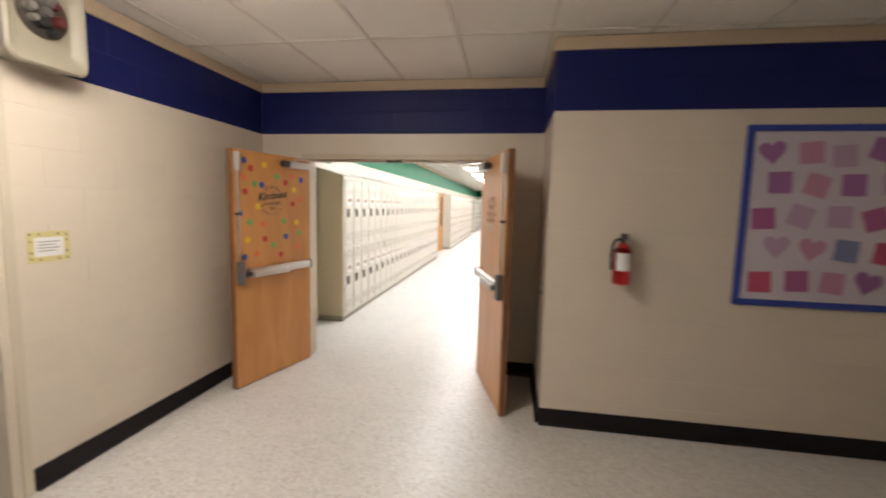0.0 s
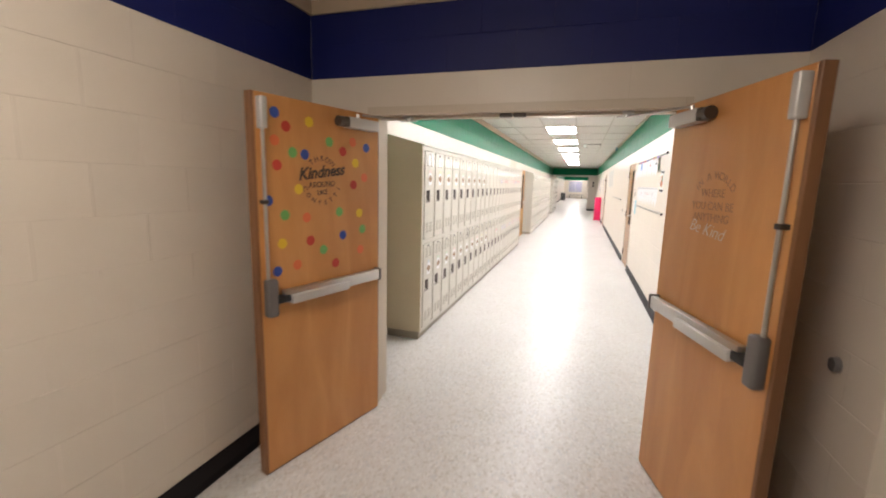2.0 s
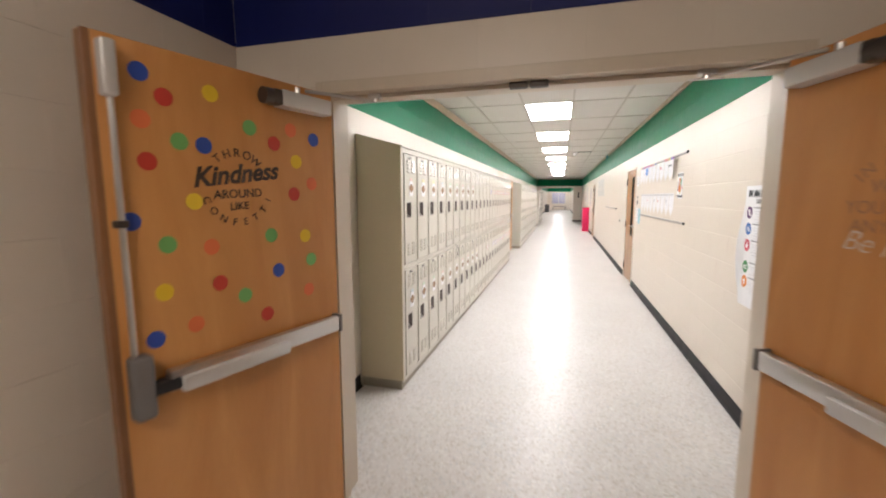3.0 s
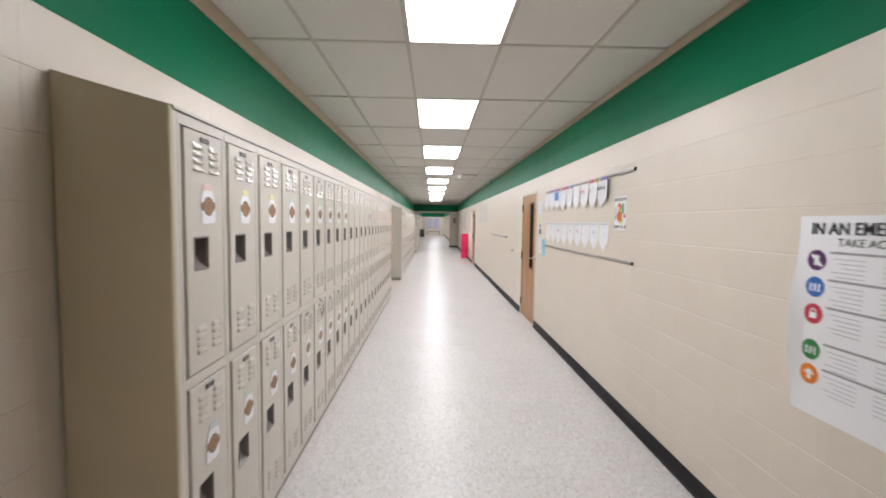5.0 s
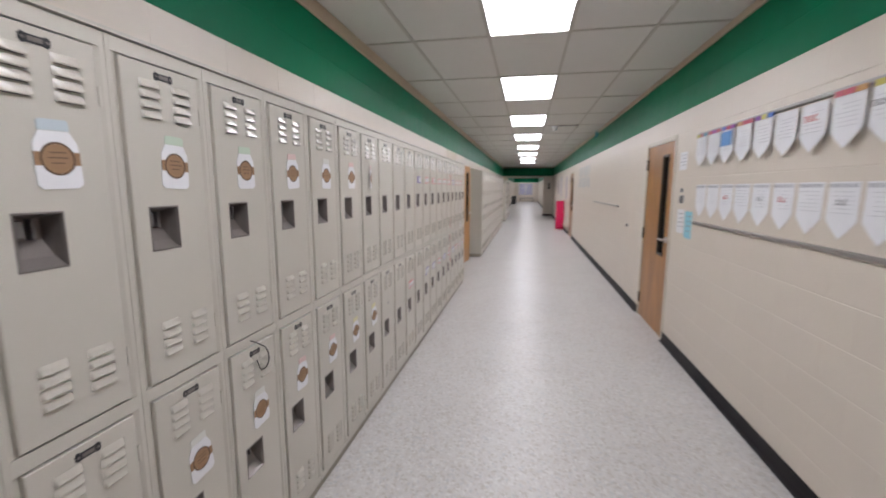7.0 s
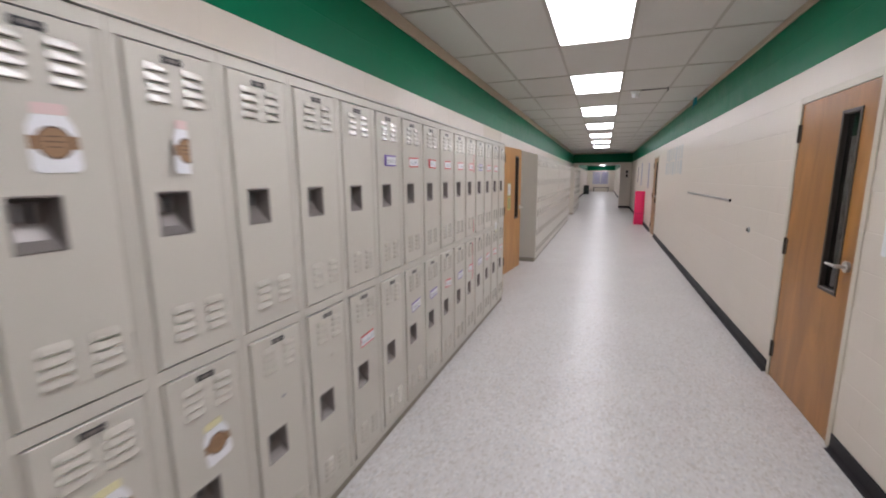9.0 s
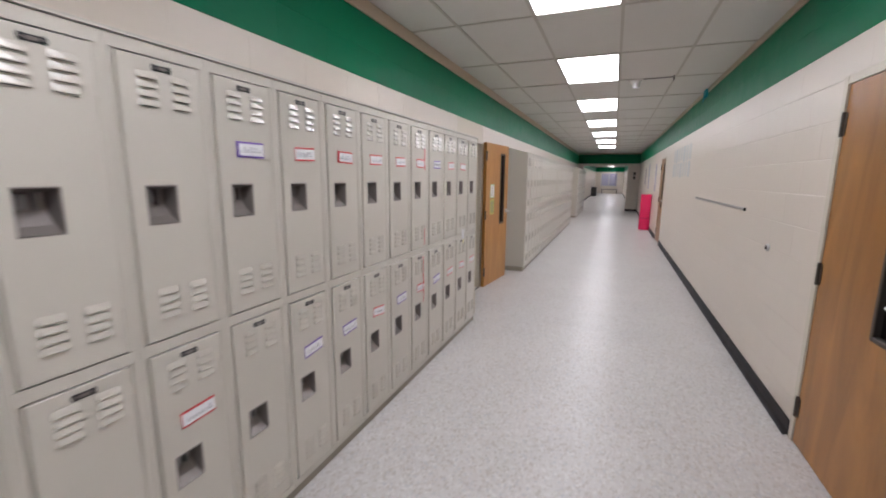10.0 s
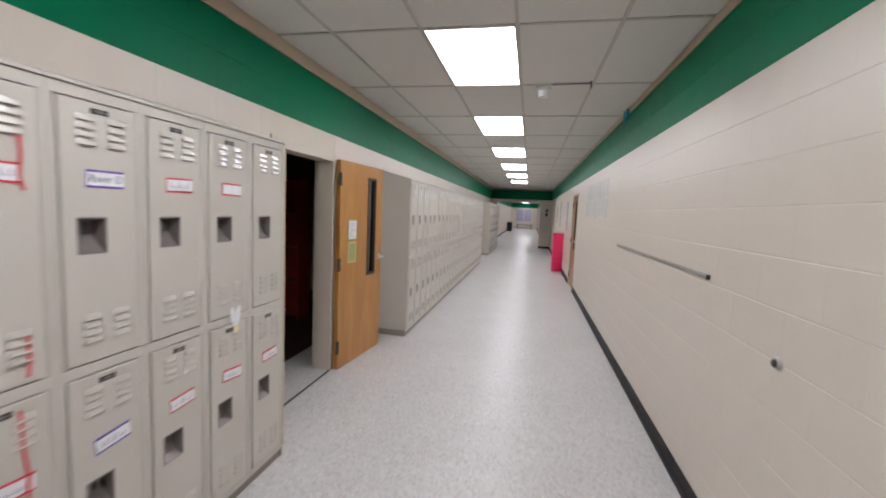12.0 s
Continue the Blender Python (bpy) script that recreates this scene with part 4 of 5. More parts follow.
# ---- classroom doors ----
def lever(t, u, f, s, toward):
    h = thing("door_handle", Matrix.Identity(4), "satin metal lever", "handle")
    h.parent = t
    del h["category"]
    bm = bmesh.new()
    rod(bm, (u, f, 1.02), (u, f + s * 0.014, 1.02), 0.032, 20)
    part("rose", bm, STEEL, h)
    bm = bmesh.new()
    rod(bm, (u, f + s * 0.012, 1.02), (u, f + s * 0.055, 1.02), 0.011, 12)
    rod(bm, (u, f + s * 0.055, 1.02), (u + toward * 0.115, f + s * 0.05, 1.018), 0.009, 12, 0.007)
    part("lever_arm", bm, STEEL, h)


def class_door(name, m, s, label, w=0.92, lite=(0.60, 0.77), zl=(0.86, 1.86), top=2.0, veneer=DOORWOOD2):
    """Leaf along local x from the hinge at 0; its seen face is s * y. A narrow glazed slot near the latch edge."""
    t = thing(name, m, label, "door")
    bm = bmesh.new()
    a, b = lite
    for p, q, z0, z1 in ((0.003, a, 0.008, top), (b, w, 0.008, top), (a, b, 0.008, zl[0]), (a, b, zl[1], top)):
        box(bm, (p, -0.0225, z0), (q, 0.0225, z1))
    bmesh.ops.remove_doubles(bm, verts=bm.verts, dist=0.0001)
    part("panel", bm, veneer, t, smooth=False)
    bm = bmesh.new()
    for p, q, z0, z1 in ((a - 0.018, a + 0.004, zl[0] - 0.018, zl[1] + 0.018), (b - 0.004, b + 0.018, zl[0] - 0.018, zl[1] + 0.018), (a + 0.004, b - 0.004, zl[0] - 0.018, zl[0] + 0.004), (a + 0.004, b - 0.004, zl[1] - 0.004, zl[1] + 0.018)):
        box(bm, (p, -0.029, z0), (q, 0.029, z1), 0.003, 1)
    part("lite_frame", bm, DARKMETAL, t, "dark bronze window frame", smooth=False)
    bm = bmesh.new()
    box(bm, (a, -0.003, zl[0]), (b, 0.003, zl[1]))
    part("pane", bm, GLASSDARK, t, smooth=False)
    for z in (0.22, 1.01, 1.80):
        bm = bmesh.new()
        rod(bm, (-0.004, s * 0.027, z - 0.062), (-0.004, s * 0.027, z + 0.062), 0.011, 10)
        box(bm, (-0.03, s * 0.0225, z - 0.057), (0.028, s * 0.026, z + 0.057))
        part("hinge", bm, DARKMETAL, t, smooth=False)
    lever(t, w - 0.065, s * 0.0225, s, -1)
    lever(t, w - 0.065, -s * 0.0225, -s, -1)
    return t


def steel_frame(name, y0, y1, top, x_in, x_out, mat, label, head=0.045):
    bm = bmesh.new()
    for a, b in ((y0, y0 + 0.045), (y1 - 0.045, y1)):
        box(bm, (x_in, a, 0), (x_out, b, top), 0.002, 1)
    box(bm, (x_in, y0 + 0.045, top - head), (x_out, y1 - 0.045, top), 0.002, 1)
    return setting(name, bm, mat, label, "door frame")


steel_frame("trim_classroom_frame", 4.722, 5.718, 2.043, XR - 0.006, XR + 0.199, FRAME_PALE, "cream painted steel door frame")
class_door("door_3", Matrix.Translation((XR + 0.026, 5.672, 0)) @ Matrix.Rotation(radians(-90), 4, 'Z'), -1, "closed brown wooden classroom door with a narrow dark window", w=0.902, lite=(0.57, 0.745), zl=(0.85, 1.86), top=1.996)
steel_frame("trim_classroom_frame", 13.752, 14.748, 2.043, XR - 0.006, XR + 0.199, FRAME_PALE, "cream painted steel door frame")
class_door("door_4", Matrix.Translation((XR + 0.026, 14.702, 0)) @ Matrix.Rotation(radians(-90), 4, 'Z'), -1, "closed brown wooden classroom door further down the corridor", w=0.902, lite=(0.57, 0.745), zl=(0.85, 1.86), top=1.996)
steel_frame("trim_open_frame", 7.352, 8.328, 2.028, XL - 0.145, XL + 0.012, FRAME_PALE, "pale cream painted steel frame of the open door", 0.075)
d5 = class_door("door_5", Matrix.Translation((-0.318, 8.300, 0)) @ Matrix.Rotation(radians(84.0), 4, 'Z'), -1, "wide open brown wooden classroom door with notices and a narrow window", w=0.87, lite=(0.55, 0.70), zl=(0.86, 1.84), top=1.975, veneer=DOORWOOD_LIT)
steel_frame("trim_open_frame", 17.902, 18.898, 1.998, XL - 0.199, XL + 0.012, FRAME_PALE, "pale cream painted steel door frame")
class_door("door_6", Matrix.Translation((XL - 0.03, 18.85, 0)) @ Matrix.Rotation(radians(-90), 4, 'Z'), 1, "closed brown wooden classroom door between locker rows", w=0.90, lite=(0.57, 0.745), zl=(0.85, 1.86), top=1.95)
# notices on the open door
GREENBORDER = flat("pale_green_card", (0.42, 0.62, 0.40))
OLIVECARD = flat("olive_green_card", (0.38, 0.42, 0.16))
for z0, z1, edge, inner, label in ((1.235, 1.425, GREENBORDER, WHITE, "white notice on a pale green card taped to the door"), (1.01, 1.215, flat("yellow_green_card", (0.58, 0.58, 0.20)), OLIVECARD, "olive green notice on a yellow card taped to the door")):
    t = thing("door_notice", d5.matrix_world @ Matrix.Translation((0, -0.0226, 0)), label, "notice", "notices on the open door")
    bm = bmesh.new()
    plate(bm, rect(0.16, z0, 0.315, z1), 'y', 0.0, -0.0008)
    part("backing", bm, edge, t, smooth=False)
    bm = bmesh.new()
    plate(bm, rect(0.172, z0 + 0.014, 0.303, z1 - 0.014), 'y', -0.0009, -0.0006)
    part("sheet", bm, inner, t, smooth=False)
    bm = bmesh.new()
    for i in range(7):
        plate(bm, rect(0.185, z1 - 0.04 - 0.02 * i, 0.285 - 0.02 * (i % 3), z1 - 0.034 - 0.02 * i), 'y', -0.0016, -0.0003)
    part("writing", bm, GREYINK, t, smooth=False)

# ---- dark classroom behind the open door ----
# Wall colour darkened so that the rooms read as unlit.
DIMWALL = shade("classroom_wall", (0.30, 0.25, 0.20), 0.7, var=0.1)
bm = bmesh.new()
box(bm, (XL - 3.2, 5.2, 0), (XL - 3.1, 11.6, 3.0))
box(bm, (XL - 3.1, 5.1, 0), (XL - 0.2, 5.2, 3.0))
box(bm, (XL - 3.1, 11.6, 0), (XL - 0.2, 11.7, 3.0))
setting("wall_classroom", bm, DIMWALL, "classroom walls with the unlit dimness put into their colour", "wall")
bm = bmesh.new()
box(bm, (XL - 3.1, 5.2, 2.7), (XL - 0.2, 11.6, 2.8))
setting("ceiling_classroom", bm, TILE, "plain ceiling of the unlit classroom", "ceiling")
bm = bmesh.new()
box(bm, (XL - 0.004, 7.40, 0.0005), (XL + 0.018, 8.28, 0.005), 0.002, 1)
setting("trim_threshold", bm, BLACK, "dark rubber threshold strip", "threshold")
# Dark red sheet over the pale floor, standing for the unlit depth.
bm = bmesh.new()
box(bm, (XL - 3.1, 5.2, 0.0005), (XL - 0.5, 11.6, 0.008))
setting("floor_classroom_carpet", bm, shade("dark_red_carpet", (0.055, 0.018, 0.014), 0.95, var=0.2, fine=300, bump=0.4), "dark red sheet over the floor for the classroom's unlit depth", "carpet")
# Unseen boxes added behind shut doors to keep sky out of their panes.
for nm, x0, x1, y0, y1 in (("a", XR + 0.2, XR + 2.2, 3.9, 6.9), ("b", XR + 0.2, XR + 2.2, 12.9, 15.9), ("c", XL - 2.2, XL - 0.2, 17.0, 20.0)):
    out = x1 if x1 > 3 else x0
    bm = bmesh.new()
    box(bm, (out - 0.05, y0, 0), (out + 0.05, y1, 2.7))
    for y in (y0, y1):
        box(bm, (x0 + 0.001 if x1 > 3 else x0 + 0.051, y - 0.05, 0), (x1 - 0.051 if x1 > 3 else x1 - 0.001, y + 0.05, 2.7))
    setting("wall_room_" + nm, bm, DIMWALL, "dark walls added behind a closed door to block the sky", "wall")
    bm = bmesh.new()
    box(bm, (x0 - 0.0, y0 - 0.05, 2.701), (x1 + 0.05 if x1 > 3 else x1, y1 + 0.05, 2.8))
    setting("ceiling_room_" + nm, bm, TILE, "plain ceiling added behind a closed door to block the sky", "ceiling")
t = thing("bookcase", Matrix.Translation((XL - 1.75, 9.9, 0)), "dark red painted bookcase in the unlit classroom", "bookcase")
DARKRED = shade("dark_red_paint", (0.42, 0.03, 0.02), 0.5, var=0.1)
bm = bmesh.new()
box(bm, (-0.55, -0.15, 0), (-0.52, 0.15, 1.9), 0.003)
box(bm, (0.52, -0.15, 0), (0.55, 0.15, 1.9), 0.003)
box(bm, (-0.519, 0.13, 0.0), (0.519, 0.15, 1.9))
part("carcass", bm, DARKRED, t, smooth=False)
for z in (0.05, 0.5, 0.95, 1.4, 1.87):
    bm = bmesh.new()
    box(bm, (-0.519, -0.15, z), (0.519, 0.129, z + 0.025), 0.002, 1)
    part("shelf", bm, DARKRED, t, smooth=False)
for u, z0, z1 in ((0.02, 1.12, 1.5), (0.27, 1.06, 1.3), (-0.25, 1.2, 1.45)):
    t = thing("pinned_sheet", Matrix.Translation((XL - 1.75 + u, 9.745, 0)), "pale sheet pinned inside the unlit classroom", "paper", "sheets in the classroom")
    bm = bmesh.new()
    plate(bm, rect(-0.09, z0, 0.09, z1), 'y', 0.0, -0.001)
    part("sheet", bm, WHITE, t, smooth=False)

# ---- right-hand wall: display rails, pennants, posters ----
RAILMETAL = shade("dull_aluminium", (0.42, 0.40, 0.385), 0.42, 0.8, var=0.1)


def rail(y0, y1, z, label):
    t = thing("display_rail", Matrix.Translation((XR, y0, z)), label, "display rail", "display rails")
    bm = bmesh.new()
    n = y1 - y0
    ol = [(-0.0005, -0.0125), (-0.009, -0.0125), (-0.016, -0.008), (-0.018, 0.0), (-0.016, 0.008), (-0.009, 0.0125), (-0.0005, 0.0125)]
    a = [bm.verts.new((px, 0.012, z0)) for px, z0 in ol]
    b = [bm.verts.new((px, n, z0)) for px, z0 in ol]
    for i in range(len(ol) - 1):
        bm.faces.new((a[i], b[i], b[i + 1], a[i + 1]))
    bm.faces.new(a[::-1])
    bm.faces.new(b)
    bmesh.ops.recalc_face_normals(bm, faces=bm.faces)
    part("extrusion", bm, RAILMETAL, t)
    bm = bmesh.new()
    box(bm, (-0.0005, -0.001, -0.0135), (-0.0195, 0.0118, 0.0135), 0.003)
    part("end_cap", bm, BLACK, t, "black plastic end cap")


rail(1.685, 4.16, 1.972, "aluminium display rail holding paper pennants on the wall")
rail(1.675, 4.16, 1.25, "bare aluminium display rail on the wall")
rail(7.17, 9.55, 1.262, "bare aluminium display rail further along the wall")

FOIL = [flat("foil_" + n, c, 0.35) for n, c in (("red", (0.45, 0.06, 0.10)), ("orange", (0.50, 0.26, 0.08)), ("yellow", (0.52, 0.46, 0.08)), ("green", (0.12, 0.32, 0.14)), ("teal", (0.08, 0.28, 0.36)), ("blue", (0.05, 0.15, 0.55)), ("purple", (0.25, 0.06, 0.40)))]


FAINTINK = flat("faint_grey_print", (0.50, 0.50, 0.53))
FADEDINK = flat("faded_ink", (0.34, 0.34, 0.36))
REDINK = flat("red_ink", (0.60, 0.10, 0.10))


STRIPS = {0: (6, 5, 2), 1: (1, 0, 0), 4: (5, 2, 6), 5: (0, 0, 1), 6: (6, 0, 5), 7: (0, 6, 0), 8: (4, 0, 2)}


def pennant(i, y, z1, h, upper, text=""):
    x = XR - (0.027 if upper else 0.0012)
    t = thing("paper_pennant", Matrix.Translation((x, y, z1)), "white paper pennant with a pointed foot and writing", "pennant", "pennants on the wall")
    rnd = random.Random(i + 40 * upper)
    bm = bmesh.new()
    w = 0.098
    lean = rnd.uniform(0.002, 0.010) if upper else rnd.uniform(0.001, 0.004)
    rows = []
    for k in range(7):
        f = k / 6
        wz = -h * f
        ww = w if f <= 0.7 else w * (1 - (f - 0.7) / 0.3)
        bend = -0.002 - lean * (f ** 2)
        rows.append([bm.verts.new((bend - 0.0015 * math.sin(3 * s + i), s * ww, wz)) for s in (-1, -0.33, 0.33, 1)])
    for a, b in zip(rows, rows[1:]):
        for c in range(3):
            bm.faces.new((a[c], a[c + 1], b[c + 1], b[c]))
    bmesh.ops.remove_doubles(bm, verts=bm.verts, dist=0.0001)
    bmesh.ops.recalc_face_normals(bm, faces=bm.faces)
    bmesh.ops.solidify(bm, geom=bm.faces[:], thickness=0.0006)
    part("sheet", bm, WHITE, t)
    bm = bmesh.new()
    at = -0.0085 - lean * 0.35
    for k in range(6):
        zz = -0.045 - 0.019 * k
        n = rnd.uniform(0.05, 0.078)
        if not (text and 1 <= k <= 2) and not (upper and i == 6 and k < 4):
            plate(bm, rect(-0.078, zz - 0.0009, -0.078 + 2 * n * 0.95, zz + 0.0009), 'x', at, -0.0004)
    tagged(part("writing", bm, FAINTINK, t, smooth=False), kind="stuff")
    if not upper:
        bm = bmesh.new()
        u = -0.088
        while u < 0.08:
            w = rnd.uniform(0.004, 0.011)
            plate(bm, rect(u, -0.026, u + w, -0.008), 'x', -0.0070, -0.0004)
            u += w + rnd.uniform(0.003, 0.006)
        tagged(part("printed_heading", bm, FAINTINK, t, smooth=False), "row of pale grey printed letters", kind="stuff")
        if i in (1, 3, 4, 6):
            bm = bmesh.new()
            u = -0.035
            while u < 0.035:
                plate(bm, rect(u, -0.105, u + 0.005, -0.072 - rnd.uniform(0, 0.012)), 'x', at - 0.0006, -0.0004)
                plate(bm, rect(u, -0.105, u + 0.012, -0.100), 'x', at - 0.0006, -0.0004)
                u += 0.018
            part("handwritten_name", bm, REDINK if i in (3, 6) else FADEDINK, t, "large handwritten letters", smooth=False)
    elif i == 6:
        bm = bmesh.new()
        plate(bm, rect(-0.080, -0.115, 0.080, -0.018), 'x', at, -0.0006)
        part("picture", bm, flat("blue_crayon", (0.16, 0.34, 0.66)), t, "blue crayon picture", smooth=False)
    if text:
        lettering("writing", text, 0.045 if i else 0.036, REDINK if i else INK, t, Matrix.Translation((-0.0125 - lean * 0.3, 0, -0.075)) @ facing('x', -1))
    if upper and i not in (2, 3):
        bm = bmesh.new()
        box(bm, (-0.004, -w, -0.004), (0.0, w, 0.018), 0.001, 1)
        part("border_strip", bm, FOIL[STRIPS[i][0]], t, "bright coloured border strip", smooth=False)
        for q in range(3):
            bm = bmesh.new()
            box(bm, (-0.006, -w + 0.066 * q, -0.006), (-0.0042, -w + 0.066 * q + 0.058, 0.020))
            part("border_strip", bm, FOIL[STRIPS[i][q]], t, smooth=False)


for i in range(9):
    y = 2.25 + 0.226 * i
    pennant(i, y, 1.945, 0.235, True, {0: "DOCTOR", 2: "DOC"}.get(i, ""))
    pennant(i, y, 1.565, 0.26, False)

t = thing("grade_poster", Matrix.Translation((XR - 0.0008, 1.935, 1.64)), "hand-drawn white paper sign with an orange figure and black lettering", "poster")
bm = bmesh.new()
plate(bm, [(-0.103, -0.138), (0.103, -0.132), (0.105, 0.138), (-0.103, 0.14)], 'x', 0.0, -0.001)
part("sheet", bm, WHITE, t, smooth=False)
wt = facing('x', -1)
lettering("lettering", "MRS PORTER", 0.038, INK, t, Matrix.Translation((-0.0016, 0, 0.112)) @ wt)
lettering("lettering", "THIRD GRADE", 0.036, INK, t, Matrix.Translation((-0.0016, 0, -0.112)) @ wt)
lettering("lettering", "HELLO", 0.036, INK, t, Matrix.Translation((-0.0016, 0.082, 0.0)) @ wt @ Matrix.Rotation(radians(90), 4, 'Z'))
ORANGE = flat("orange_marker", (0.62, 0.16, 0.03))
for nm, ol, mt, h in (("figure", disc(0.02, 0.05, 0.036, 16), ORANGE, 0.0012), ("figure", disc(0.012, -0.025, 0.05, 16, 0.9), ORANGE, 0.0014), ("book", [(-0.025, -0.01), (-0.065, 0.005), (-0.062, 0.082), (-0.02, 0.072)], flat("green_marker", (0.05, 0.32, 0.16)), 0.0017),
                      ("pencil", [(0.005, -0.075), (-0.055, -0.04), (-0.065, -0.055), (-0.005, -0.09)], FOIL[2], 0.002), ("face", disc(0.03, 0.04, 0.014, 12), WHITE, 0.0021), ("apple", disc(-0.078, -0.02, 0.018, 12), RED, 0.0012)):
    bm = bmesh.new()
    plate(bm, ol, 'x', -h, -0.0004)
    part(nm, bm, mt, t, smooth=False)

# papers beside the classroom door
for y0, y1, z0, z1, mt, label in ((4.20, 4.36, 1.10, 1.335, flat("sky_blue_card", (0.30, 0.62, 0.72)), "sky-blue card on the wall by the classroom door"), (4.385, 4.56, 1.13, 1.345, WHITE, "white notice on the wall by the classroom door"),
                                  (4.44, 4.54, 1.40, 1.47, flat("grey_plaque", (0.12, 0.12, 0.13)), "small dark room plaque by the classroom door"), (4.46, 4.53, 1.50, 1.535, flat("grey_plaque2", (0.2, 0.2, 0.21)), "small grey plaque by the classroom door"),
                                  (4.42, 4.60, 1.70, 1.86, WHITE, "small white notice high by the classroom door")):
    t = thing("wall_notice", Matrix.Translation((XR - 0.001, (y0 + y1) / 2, (z0 + z1) / 2)), label, "notice", "notices by the classroom door")
    bm = bmesh.new()
    plate(bm, rect(-(y1 - y0) / 2, -(z1 - z0) / 2, (y1 - y0) / 2, (z1 - z0) / 2), 'x', 0.0, -0.0015)
    part("sheet", bm, mt, t, smooth=False)
    if z1 - z0 > 0.1:
        bm = bmesh.new()
        for i in range(4):
            plate(bm, rect(-(y1 - y0) * 0.36, (z1 - z0) * (0.3 - 0.18 * i), (y1 - y0) * (0.3 - 0.1 * (i % 2)), (z1 - z0) * (0.33 - 0.18 * i)), 'x', -0.0016, -0.0003)
        part("writing", bm, GREYINK, t, smooth=False)

# emergency poster
t = thing("emergency_poster", Matrix.Translation((XR - 0.0012, -0.068, 1.192)), "large white emergency poster with five round coloured signs, curling", "poster")
bm = bmesh.new()
rows = []
PW, PH = 0.305, 0.40
for i in range(13):
    u = PW - 2 * PW * i / 12
    col = []
    for j in range(9):
        z = PH - 2 * PH * j / 8
        edge = max(0, (u - 0.262) / 0.043)
        curl = 0.036 * edge ** 2 * math.sin(math.pi * min(1, max(0, (j - 1.5) / 6.0)))
        col.append(bm.verts.new((-0.002 - curl - 0.002 * math.sin(7 * u + 3 * z), u - 0.012 * edge ** 2 * (j / 8), z)))
    rows.append(col)
for a, b in zip(rows, rows[1:]):
    for j in range(8):
        bm.faces.new((a[j], b[j], b[j + 1], a[j + 1]))
bmesh.ops.recalc_face_normals(bm, faces=bm.faces)
bmesh.ops.solidify(bm, geom=bm.faces[:], thickness=0.0004)
part("sheet", bm, WHITE, t)
lettering("heading", "IN AN EMERGENCY", 0.058, INK, t, Matrix.Translation((-0.0065, 0.0, 0.348)) @ wt @ Matrix.Diagonal((0.98, 1.12, 1, 1)), thick=0.0012, bold=0.0006)
lettering("heading", "TAKE ACTION", 0.042, INK, t, Matrix.Translation((-0.0055, 0.0, 0.297)) @ wt)
for z, c, words, n in ((0.225, (0.09, 0.02, 0.12), "HOLD", 1), (0.118, (0.03, 0.14, 0.45), "SECURE", 2), (0.01, (0.55, 0.03, 0.06), "LOCKDOWN", 3), (-0.135, (0.03, 0.22, 0.06), "EVACUATE", 2), (-0.235, (0.75, 0.22, 0.02), "SHELTER", 4)):
    bm = bmesh.new()
    plate(bm, disc(0.218, z, 0.041, 26), 'x', -0.0055, -0.0005)
    part("round_sign", bm, flat("sign_" + words.lower(), c, 0.5), t, "coloured round sign", smooth=False)
    bm = bmesh.new()
    if n == 3:
        plate(bm, rect(0.203, z - 0.018, 0.233, z + 0.006), 'x', -0.0061, -0.0003)
        plate(bm, rect(0.207, z + 0.006, 0.211, z + 0.02), 'x', -0.0061, -0.0003)
        plate(bm, rect(0.225, z + 0.006, 0.229, z + 0.02), 'x', -0.0061, -0.0003)
        plate(bm, rect(0.207, z + 0.017, 0.229, z + 0.021), 'x', -0.0062, -0.0003)
    elif n == 4:
        plate(bm, [(0.218, z + 0.022), (0.243, z + 0.002), (0.226, z + 0.002), (0.226, z - 0.02), (0.21, z - 0.02), (0.21, z + 0.002), (0.193, z + 0.002)], 'x', -0.0061, -0.0003)
    elif n == 1:
        plate(bm, [(0.245, z + 0.018), (0.235, z + 0.025), (0.19, z - 0.02), (0.198, z - 0.026)], 'x', -0.0061, -0.0003)
        plate(bm, rect(0.208, z - 0.02, 0.228, z + 0.02), 'x', -0.0060, -0.0003)
    else:
        for q in (-0.018, 0, 0.018):
            plate(bm, rect(0.214 + q, z - 0.018, 0.222 + q, z + 0.014), 'x', -0.0061, -0.0003)
    part("symbol", bm, WHITE, t, smooth=False)
    lines = [rect(-0.27, z + 0.029, 0.165, z + 0.038)]
    for i in range(5):
        lines += [rect(0.03, z + 0.009 - 0.017 * i, 0.155 - 0.02 * (i % 3), z + 0.012 - 0.017 * i), rect(-0.26 + 0.03 * (i % 2), z + 0.009 - 0.017 * i, -0.03, z + 0.012 - 0.017 * i)]
    for j, ol in enumerate(lines):
        bm = bmesh.new()
        plate(bm, ol, 'x', -0.0055, -0.0003)
        part("printed_line", bm, FAINTINK if j else FADEDINK, t, smooth=False)

# wall bumper, smoke detector, small things by the ceiling
t = thing("door_bumper", Matrix.Translation((XR, 6.50, 1.03)), "round grey rubber door bumper on the wall", "door stop")
bm = bmesh.new()
rod(bm, (0, 0, 0), (-0.014, 0, 0), 0.027, 22, 0.023)
part("cup", bm, STEEL, t)
bm = bmesh.new()
rod(bm, (-0.0141, 0, 0), (-0.022, 0, 0), 0.017, 18, 0.012)
part("rubber", bm, DARKMETAL, t, "dark rubber nub")
t = thing("door_bumper", Matrix.Translation((ER, -2.0, 0.93)), "round grey rubber door bumper on the recess wall", "door stop")
bm = bmesh.new()
rod(bm, (0, 0, 0), (-0.02, 0, 0), 0.03, 20, 0.026)
